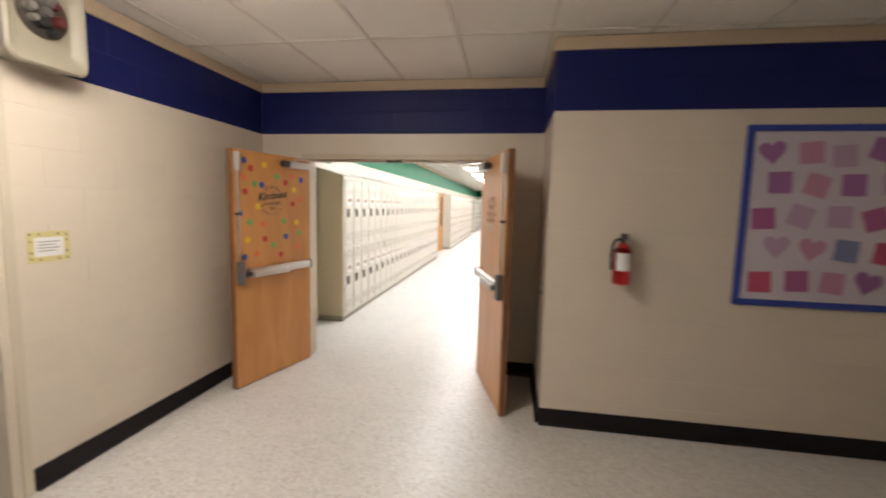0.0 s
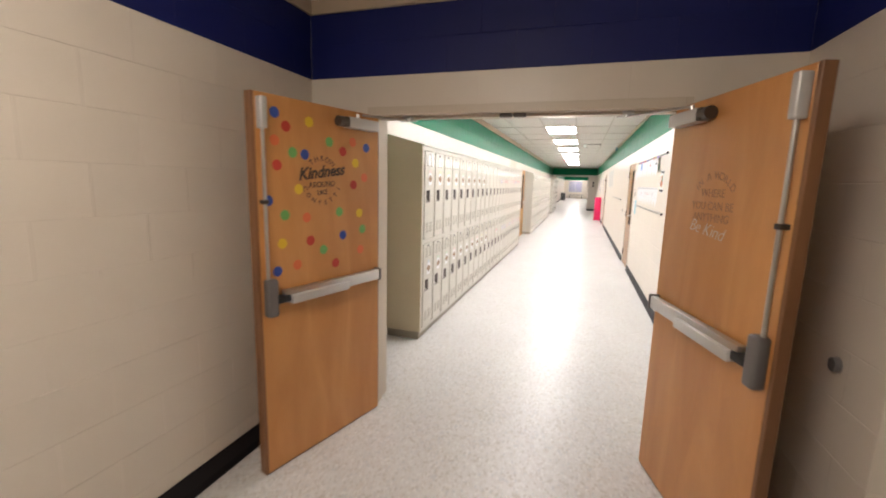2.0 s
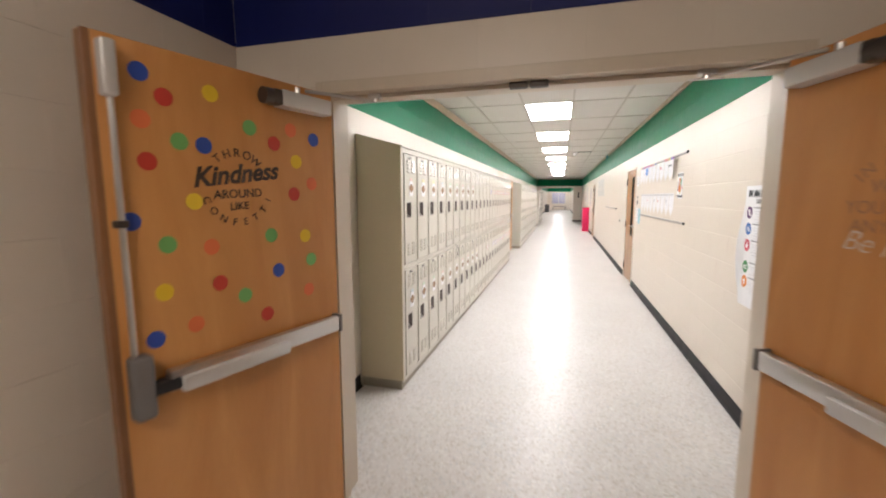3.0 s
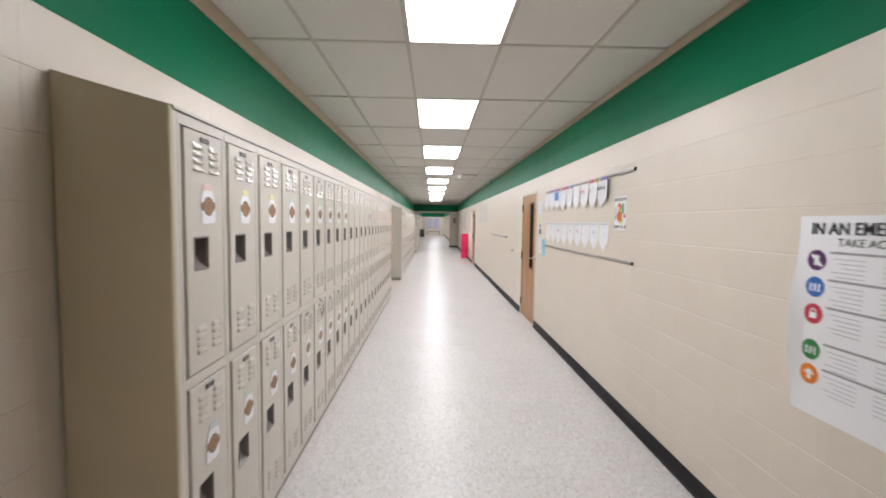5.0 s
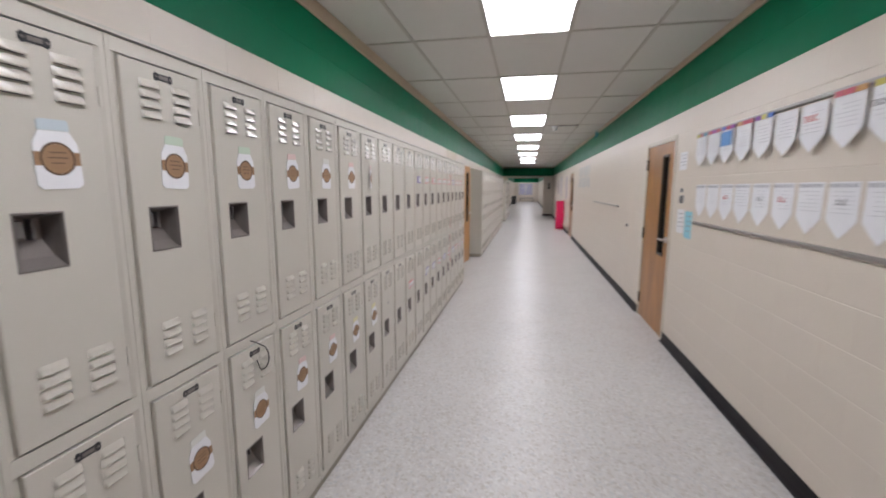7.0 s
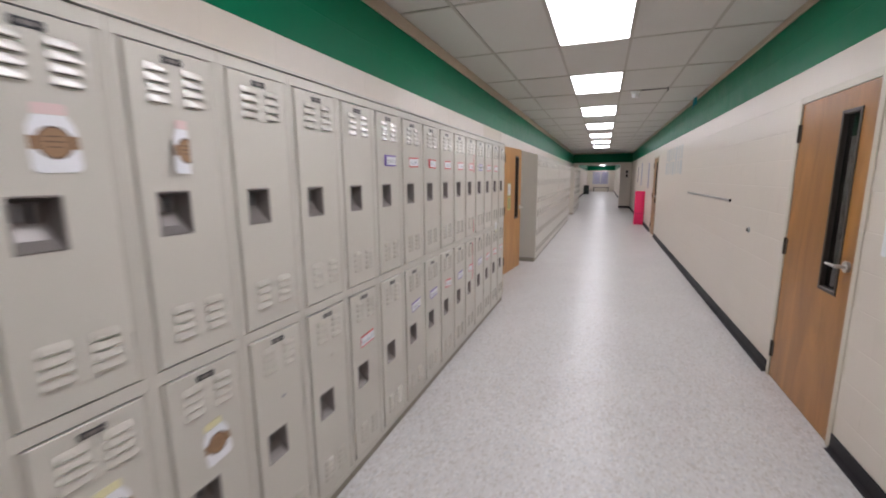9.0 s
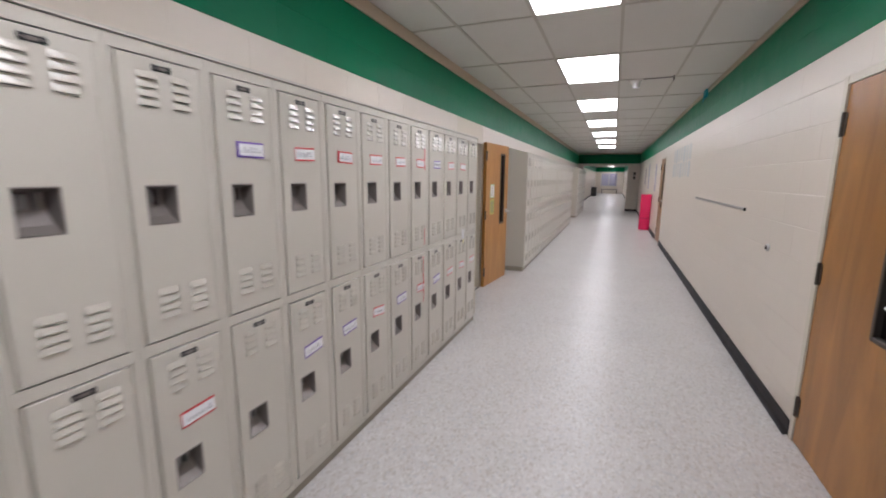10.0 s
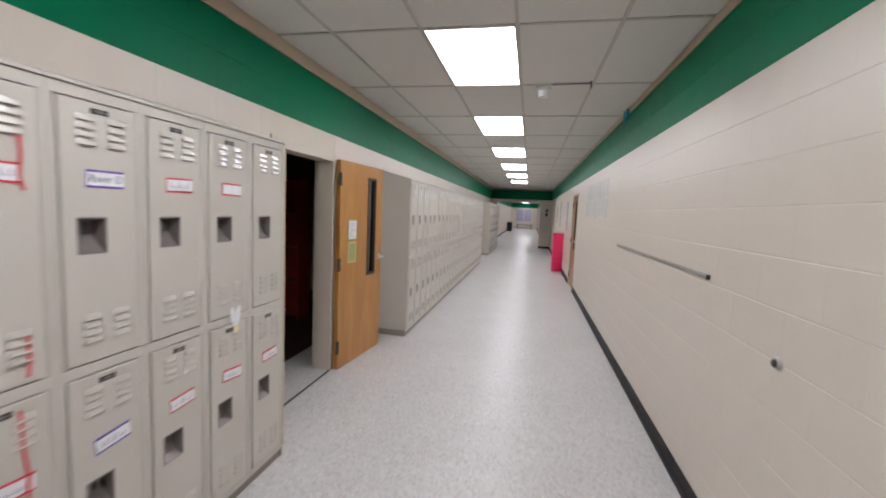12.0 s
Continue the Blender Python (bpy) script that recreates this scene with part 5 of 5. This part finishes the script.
part("cup", bm, GREYCAP, t)
t = thing("smoke_detector", Matrix.Translation((1.46, 8.72, CEIL)), "white round smoke detector on the ceiling", "smoke detector")
bm = bmesh.new()
rod(bm, (0, 0, 0), (0, 0, -0.022), 0.066, 24)
rod(bm, (0, 0, -0.022), (0, 0, -0.03), 0.066, 24, 0.054)
rod(bm, (0, 0, -0.03), (0, 0, -0.085), 0.050, 24, 0.042)
part("body", bm, shade("white_plastic", (0.86, 0.86, 0.85), 0.3, var=0.03, bump=0), t)
t = thing("ceiling_hanger", Matrix.Translation((1.7, 8.55, CEIL - 0.002)), "thin grey hanger clipped under the ceiling bars", "hanger")
bm = bmesh.new()
rod(bm, (-0.17, 0.03, -0.014), (0.15, 0.0, -0.014), 0.007, 10)
rod(bm, (0.15, 0.0, 0.002), (0.15, 0.0, -0.05), 0.008, 10)
rod(bm, (0.15, -0.03, -0.05), (0.15, 0.03, -0.05), 0.006, 10)
part("wire", bm, GREYCAP, t)
t = thing("teal_bow", Matrix.Translation((XR - 0.02, 9.50, 2.63)), "teal paper bow stuck on the ceiling trim", "bow")
TEAL = flat("teal_paper", (0.01, 0.27, 0.36))
for s in (-1, 1):
    bm = bmesh.new()
    plate(bm, [(0, 0.0), (0.06 * s, 0.055), (0.085 * s, 0.0), (0.06 * s, -0.05)], 'x', 0.0, -0.03)
    part("loop", bm, TEAL, t, smooth=False)
bm = bmesh.new()
plate(bm, [(-0.018, 0.015), (0.018, 0.015), (0.035, -0.10), (-0.022, -0.09)], 'x', -0.0302, -0.006)
part("tail", bm, TEAL, t, smooth=False)

# papers far along the right-hand wall
rnd = random.Random(9)
PAPERPALE = flat("pale_blue_sheet", (0.60, 0.61, 0.60))
PAPERCREAM = flat("off_white_sheet", (0.64, 0.63, 0.60))
for i in range(7):
    y = 10.5 + 0.3 * i
    for z in (1.95, 1.68):
        t = thing("wall_paper_sheet", Matrix.Translation((XR - 0.001, y, z)), "pale paper sheet pinned along the corridor wall", "paper", "papers along the wall")
        bm = bmesh.new()
        plate(bm, rect(-0.11, -0.12 + rnd.uniform(-0.02, 0.02), 0.11, 0.12), 'x', 0.0, -0.0015)
        part("sheet", bm, PAPERPALE if (i + (z > 1.8)) % 3 == 0 else PAPERCREAM, t, smooth=False)
for y, z, w, h, c in ((16.1, 1.55, 0.35, 0.75, (0.42, 0.41, 0.52)), (18.6, 1.6, 0.4, 0.8, (0.44, 0.44, 0.55)), (20.2, 1.6, 0.3, 0.6, (0.25, 0.2, 0.3))):
    t = thing("wall_poster", Matrix.Translation((XR - 0.001, y, z)), "bluish poster on the wall beyond the pink box", "poster", "posters down the corridor")
    bm = bmesh.new()
    plate(bm, rect(-w / 2, -h / 2, w / 2, h / 2), 'x', 0.0, -0.002)
    part("sheet", bm, flat("poster_blue", c), t, smooth=False)

# pink box by the wall
t = thing("pink_box", Matrix.Translation((2.225, 16.85, 0)), "tall hot-pink box standing on the floor by the wall", "box")
bm = bmesh.new()
box(bm, (-0.138, -0.12, 0), (0.138, 0.12, 1.06), 0.008)
part("body", bm, PINK, t)
bm = bmesh.new()
box(bm, (-0.142, -0.124, 0.34), (0.142, 0.124, 0.36), 0.003, 1)
part("seam", bm, shade("deep_pink", (0.55, 0.01, 0.08), 0.5), t, smooth=False)

# far end: sign on the pier, bin, end window
t = thing("dark_sign", Matrix.Translation((2.16, YP - 0.001, 1.66)), "two small dark wall fittings on the pier", "wall sign")
for z in (-0.09, 0.09):
    bm = bmesh.new()
    box(bm, (-0.05, 0, z - 0.07), (0.05, -0.04, z + 0.07), 0.006)
    part("plate", bm, BLACK, t)
t = thing("litter_bin", Matrix.Translation((-0.28, 42.0, 0)), "dark litter bin standing by the wall of the far corridor", "bin")
bm = bmesh.new()
box(bm, (-0.22, -0.25, 0), (0.22, 0.25, 0.8), 0.03)
part("body", bm, BLACK, t)
bm = bmesh.new()
for a, b, za, zb in ((0.0, 0.06, 0.75, 2.1), (1.54, 1.6, 0.75, 2.1), (0.77, 0.83, 0.75, 2.1), (0.06, 0.77, 2.04, 2.1), (0.83, 1.54, 2.04, 2.1), (0.06, 0.77, 0.75, 0.81), (0.83, 1.54, 0.75, 0.81)):
    box(bm, (a, YEND, za), (b, YEND + 0.08, zb))
win = setting("window_1", bm, SILVER, "metal end window with lowered bluish blinds", "window")
BLIND = shade("bluish_blind", (0.34, 0.34, 0.50), 0.6, var=0.08)
for a, b in ((0.06, 0.77), (0.83, 1.54)):
    bm = bmesh.new()
    box(bm, (a, YEND + 0.05, 0.81), (b, YEND + 0.056, 2.04))
    p = part("pane", bm, glass("clear_glass"), win, smooth=False)
    p.visible_shadow = False
    for i in range(24):
        bm = bmesh.new()
        box(bm, (a + 0.005, YEND + 0.012, 0.815 + 0.051 * i), (b - 0.005, YEND + 0.022, 0.862 + 0.051 * i))
        part("slat", bm, BLIND, win, smooth=False)
t = thing("bench", Matrix.Translation((0.9, YEND - 0.7, 0)), "long dark bench before the end window", "bench")
bm = bmesh.new()
box(bm, (-0.8, -0.18, 0.40), (0.8, 0.18, 0.45), 0.01)
part("seat", bm, BLACK, t)
for x in (-0.7, 0.7):
    bm = bmesh.new()
    box(bm, (x - 0.03, -0.15, 0), (x + 0.03, 0.15, 0.3995), 0.004)
    part("leg", bm, BLACK, t)
bm = bmesh.new()
box(bm, (-20, YEND + 0.6, -0.3), (20, 120, -0.1))
setting("ground", bm, shade("outside_paving", (0.3, 0.3, 0.29), 0.9), "plain paving outside the end window", "ground")

# ---- entry hall: notice, extinguisher, board, wall unit, side door ----
t = thing("wall_notice", Matrix.Translation((EL + 0.0005, -3.375, 1.285)), "white notice on yellow spotted card on the block wall", "notice")
bm = bmesh.new()
plate(bm, [(-0.105, -0.082), (0.105, -0.078), (0.107, 0.082), (-0.103, 0.08)], 'x', 0.0, 0.0012)
part("backing", bm, flat("yellow_card", (0.66, 0.59, 0.28)), t, "yellow card", smooth=False)
bm = bmesh.new()
plate(bm, rect(-0.072, -0.05, 0.075, 0.05), 'x', 0.0013, 0.0008)
part("sheet", bm, WHITE, t, smooth=False)
for i in range(12):
    bm = bmesh.new()
    a = 2 * math.pi * i / 12
    plate(bm, disc(0.089 * (1 if math.cos(a) > 0 else -1) if i % 2 else 0.09 * math.cos(a), 0.066 * (1 if math.sin(a) > 0 else -1) if i % 2 == 0 else 0.06 * math.sin(a), 0.005, 8), 'x', 0.0013, 0.0006)
    part("printed_spot", bm, INK, t, smooth=False)
bm = bmesh.new()
for i in range(4):
    plate(bm, rect(-0.055, 0.024 - 0.016 * i, 0.05 - 0.02 * (i % 2), 0.029 - 0.016 * i), 'x', 0.0022, 0.0003)
part("writing", bm, GREYINK, t, smooth=False)

t = thing("fire_extinguisher", Matrix.Translation((2.86, YF - 0.079, 1.065)) @ Matrix.Scale(0.93, 4), "red fire extinguisher with a white label hung on the wall", "fire extinguisher")
bm = bmesh.new()
rod(bm, (0, 0, 0), (0, 0, 0.012), 0.052, 24, 0.06)
rod(bm, (0, 0, 0.012), (0, 0, 0.24), 0.06, 24)
rod(bm, (0, 0, 0.24), (0, 0, 0.275), 0.06, 24, 0.036)
rod(bm, (0, 0, 0.275), (0, 0, 0.295), 0.036, 24, 0.02)
bmesh.ops.remove_doubles(bm, verts=bm.verts, dist=0.0002)
part("cylinder", bm, RED, t)
bm = bmesh.new()
for i in range(9):
    a0, a1 = radians(-140 + 11 * i), radians(-140 + 11 * (i + 1))
    q = [bm.verts.new((0.0608 * math.cos(a), 0.0608 * math.sin(a), z)) for a, z in ((a0, 0.10), (a1, 0.10), (a1, 0.225), (a0, 0.225))]
    bm.faces.new(q)
bmesh.ops.remove_doubles(bm, verts=bm.verts, dist=0.0002)
part("label", bm, WHITE, t, "white instruction label")
bm = bmesh.new()
rod(bm, (0, 0, 0.29), (0, 0, 0.325), 0.017, 14)
box(bm, (-0.013, -0.02, 0.318), (0.013, 0.03, 0.352), 0.004)
box(bm, (-0.012, -0.085, 0.326), (0.012, 0.0, 0.338), 0.003)
box(bm, (-0.012, -0.10, 0.346), (0.012, 0.03, 0.358), 0.003)
part("valve", bm, BLACK, t)
bm = bmesh.new()
rod(bm, (0.022, -0.01, 0.31), (0.05, -0.01, 0.31), 0.014, 14)
part("gauge", bm, STEEL, t)
cu = bpy.data.curves.new("hose", 'CURVE')
cu.dimensions, cu.bevel_depth, cu.bevel_resolution = '3D', 0.009, 3
sp = cu.splines.new('BEZIER')
pts = [(-0.012, 0, 0.315), (-0.05, -0.01, 0.312), (-0.075, -0.01, 0.23), (-0.073, -0.01, 0.13), (-0.070, -0.005, 0.10)]
sp.bezier_points.add(len(pts) - 1)
for bp_, p in zip(sp.bezier_points, pts):
    bp_.co, bp_.handle_left_type, bp_.handle_right_type = p, 'AUTO', 'AUTO'
tmp = bpy.data.objects.new("hose", cu)
me = bpy.data.meshes.new_from_object(tmp)
bpy.data.objects.remove(tmp)
me.materials.clear()
me.materials.append(BLACK)
bits("hose", me, t)
bm = bmesh.new()
box(bm, (-0.02, 0.055, 0.18), (0.02, 0.0845, 0.33), 0.003)
box(bm, (-0.012, 0.0, 0.322), (0.012, 0.0845, 0.328), 0.001, 1)
part("bracket", bm, STEEL, t)

t = thing("notice_board", Matrix.Translation((4.35, YF, 1.53)), "white notice board with a blue border and pink and purple artwork", "notice board")
bm = bmesh.new()
box(bm, (-0.77, -0.0005, -0.56), (0.77, -0.012, 0.56))
part("backing", bm, flat("board_paper", (0.62, 0.58, 0.66)), t, "white paper backing", smooth=False)
BORDER = flat("blue_border", (0.03, 0.06, 0.36))
for a, b in (((-0.78, -0.57), (0.78, -0.53)), ((-0.78, 0.53), (0.78, 0.57)), ((-0.78, -0.5298), (-0.74, 0.5298)), ((0.74, -0.5298), (0.78, 0.5298))):
    bm = bmesh.new()
    box(bm, (a[0], -0.0005, a[1]), (b[0], -0.022, b[1]), 0.003, 1)
    part("border", bm, BORDER, t, "blue border", smooth=False)
ART = [flat("art_" + n, c) for n, c in (("violet", (0.34, 0.15, 0.38)), ("plum", (0.40, 0.12, 0.30)), ("crimson", (0.48, 0.08, 0.17)), ("lilac", (0.50, 0.36, 0.55)), ("slate", (0.20, 0.23, 0.42)), ("rose", (0.54, 0.28, 0.42)))]
rnd = random.Random(12)
for r in range(5):
    for c in range(7):
        u = -0.62 + 0.205 * c + (0.05 if r % 2 else -0.01) + rnd.uniform(-0.015, 0.015)
        z = 0.40 - 0.2 * r + rnd.uniform(-0.02, 0.02)
        if abs(u) > 0.67:
            continue
        bm = bmesh.new()
        k = 0.068
        a = rnd.uniform(-0.35, 0.35)
        if rnd.random() < 0.25:
            ol = [(0.078 * math.sin(w) ** 3, 0.0052 * (13 * math.cos(w) - 5 * math.cos(2 * w) - 2 * math.cos(3 * w) - math.cos(4 * w))) for w in [2 * math.pi * i / 22 for i in range(22)]]
        else:
            ol = [(-k, -k * 0.95), (k, -k), (k * 0.95, k), (-k, k)]
        ol = [(u + p * math.cos(a) - q * math.sin(a), z + p * math.sin(a) + q * math.cos(a)) for p, q in ol]
        plate(bm, ol, 'y', -0.0125, -0.003)
        part("artwork", bm, ART[rnd.choice((0, 0, 1, 1, 2, 3, 3, 4, 5, 5))], t, "coloured paper artwork", smooth=False)

# wall unit over the side door
t = thing("wall_clock_housing", Matrix.Translation((EL, -3.41, 2.405)), "beige rounded wall housing with exposed dark works inside", "wall housing")
WORKSRED = shade("dark_red_winding", (0.10, 0.02, 0.02), 0.4, var=0.1)
BEIGE = shade("aged_beige_plastic", (0.29, 0.265, 0.21), 0.45, var=0.08)
bm = bmesh.new()
sections = [(0.0, 0.17, 0.21), (0.10, 0.185, 0.222), (0.135, 0.19, 0.228), (0.145, 0.18, 0.218), (0.138, 0.16, 0.198), (0.105, 0.13, 0.155)]
loops = []
for x, hy_, hz_ in sections:
    loops.append([bm.verts.new((x, u, z)) for u, z in round_rect(-hy_, -hz_, hy_, hz_, 0.06, 5)])
for a, b in zip(loops, loops[1:]):
    n = len(a)
    for i in range(n):
        bm.faces.new((a[i], a[(i + 1) % n], b[(i + 1) % n], b[i]))
bm.faces.new(loops[-1])
bmesh.ops.recalc_face_normals(bm, faces=bm.faces)
part("shell", bm, BEIGE, t)
bm = bmesh.new()
plate(bm, disc(0.0, 0.035, 0.118, 26), 'x', 0.1055, 0.004)
part("back_plate", bm, DARKMETAL, t, "dark metal back plate", smooth=False)
for u, z, r, mt in ((-0.06, 0.05, 0.026, STEEL), (0.02, 0.10, 0.04, GREYCAP), (0.07, 0.02, 0.032, WORKSRED), (-0.02, -0.01, 0.03, BLACK), (0.01, 0.045, 0.028, GREYCAP), (0.05, 0.085, 0.022, WORKSRED), (0.03, -0.04, 0.026, BLACK), (-0.05, 0.0, 0.02, STEEL)):
    bm = bmesh.new()
    rod(bm, (0.11, u, z), (0.14, u, z), r, 16, r * 0.7)
    part("gear", bm, mt, t)

steel_frame("trim_side_frame", -4.72, -3.535, 2.12, EL - 0.12, EL + 0.014, FRAME_PALE, "cream painted steel frame of a side door")
# Door colour darkened to stand for the doorway's dark interior.
t = thing("side_door", Matrix.Translation((EL - 0.15, -4.13, 0)), "closed brown door set deep in its frame, darkened for the dark doorway", "door")
bm = bmesh.new()
box(bm, (-0.022, -0.505, 0.008), (0.022, 0.505, 2.07), 0.002, 1)
part("panel", bm, wood("dark_side_door", (0.035, 0.028, 0.02), (0.06, 0.048, 0.035)), t, smooth=False)
bm = bmesh.new()
rod(bm, (0.022, -0.44, 1.0), (0.06, -0.44, 1.0), 0.025, 16)
part("knob", bm, STEEL, t)

# ---- painted blocks, course by course: the nearest as pieces, the rest joined ----
BL, BH, GAP = 0.4, 0.2, 0.0
piece_cache = {}


def block_mesh(w, h, mat, joint):
    key = (round(w, 4), round(h, 4), mat.name, joint)
    if key not in piece_cache:
        me = bpy.data.meshes.new("block")
        c, d = joint
        a, b = w / 2 - GAP, h / 2 - GAP
        vs = [(-a, 0, -b), (a, 0, -b), (a, 0, b), (-a, 0, b), (-a + d, -SKIN, -b + c), (a - d, -SKIN, -b + c), (a - d, -SKIN, b - c), (-a + d, -SKIN, b - c)]
        fs = [(4, 5, 6, 7), (0, 1, 5, 4), (1, 2, 6, 5), (2, 3, 7, 6), (3, 0, 4, 7)]
        me.from_pydata(vs, [], fs)
        me.materials.append(mat)
        me.shade_flat()
        piece_cache[key] = me
    return piece_cache[key]


def blocks(parent, axis, core, sign, u0, u1, z0, z1, holes, phase, near, band, rise=0.0, joint=(0.0040, 0.0004)):
    """Courses of blocks on a wall's core plane, sign pointing into the room. near: the stretch built piece by piece."""
    rest = {}
    turn = {('y', -1): 0, ('y', 1): 180, ('x', -1): -90, ('x', 1): 90}[(axis, sign)]
    rows = int(math.ceil((z1 - rise) / BH))
    for r in range(int(math.floor((z0 - rise) / BH + 1e-6)), rows):
        za, zb = max(r * BH + rise, z0), min((r + 1) * BH + rise, z1)
        if zb - za < 0.03:
            continue
        mat = band if za >= BAND + rise - 0.01 else CREAM
        off = phase + (BL / 2 if r % 2 else 0)
        k = math.floor((u0 - off) / BL)
        while off + k * BL < u1:
            a, b = max(u0, off + k * BL), min(u1, off + (k + 1) * BL)
            k += 1
            spans = [(a, b)]
            for ha, hb, hza, hzb in holes:
                if za < hzb - 0.02 and zb > hza + 0.02:
                    spans = [s for p, q in spans for s in ((p, min(q, ha)), (max(p, hb), q)) if s[1] - s[0] > 0.02]
            for p, q in spans:
                if q - p < 0.02:
                    continue
                me = block_mesh(q - p, zb - za, mat, joint)
                c = (core, (p + q) / 2, (za + zb) / 2) if axis == 'x' else ((p + q) / 2, core, (za + zb) / 2)
                m = Matrix.Translation(c) @ Matrix.Rotation(radians(turn), 4, 'Z')
                if near[0] <= (p + q) / 2 <= near[1]:
                    bits("block", me, parent, m)
                else:
                    rest.setdefault(mat.name, (mat, []))[1].append((me, m))
    for mat, found in rest.values():
        vs, fs = [], []
        for me, m in found:
            i = len(vs)
            vs.extend([m @ v.co for v in me.vertices])
            fs.extend([[i + j for j in p.vertices] for p in me.polygons])
        me = bpy.data.meshes.new("block_courses")
        me.from_pydata(vs, [], fs)
        me.materials.append(mat)
        me.shade_flat()
        ob = bits("block_courses", me, parent)
        tagged(ob, kind="stuff")


blocks(wall_east, 'x', XR + SKIN, -1, YC, YP, 0.0, CEIL, R_HOLES, -0.1, (-0.6, 7.2), GREEN, RISE_R)
blocks(wall_west, 'x', XL - SKIN, 1, YC, -0.2, 0.0, CEIL, [], 0.05, (-9, 0), GREEN, RISE_L)
blocks(wall_west, 'x', XL - SKIN, 1, -0.2, 6.85, 1.8, CEIL, [], 0.05, (-0.3, 6.9), GREEN, RISE_L)
blocks(wall_west, 'x', XL - SKIN, 1, 6.85, 9.65, 0.0, CEIL, L_HOLES, 0.05, (6.8, 9.7), GREEN, RISE_L)
blocks(wall_west, 'x', XL - SKIN, 1, 9.65, YP, 1.8, CEIL, L_HOLES, 0.05, (99, 100), GREEN, RISE_L)
blocks(wall_doors, 'y', YD + SKIN, -1, EL, ER, 0.0, CEIL - 0.03, D_HOLE, 0.03, (-9, 9), BLUE)
blocks(wall_doors, 'y', YC - SKIN, 1, XL, XR, 0.0, CEIL, D_HOLE, 0.03, (99, 100), GREEN)
blocks(wall_hall, 'x', EL - SKIN, 1, -9.0, YD, 0.0, CEIL - 0.03, H_HOLE, -2.975, (-3.7, -1.3), BLUE, 0.0, (0.0009, 0.0030))
blocks(wall_stub, 'x', ER + SKIN, -1, YF, YD, 0.0, CEIL - 0.03, [], -2.06, (-9, 9), BLUE)
blocks(wall_front, 'y', YF + SKIN, -1, ER, 5.6, 0.0, CEIL - 0.03, [], 2.585, (2.0, 4.6), BLUE)
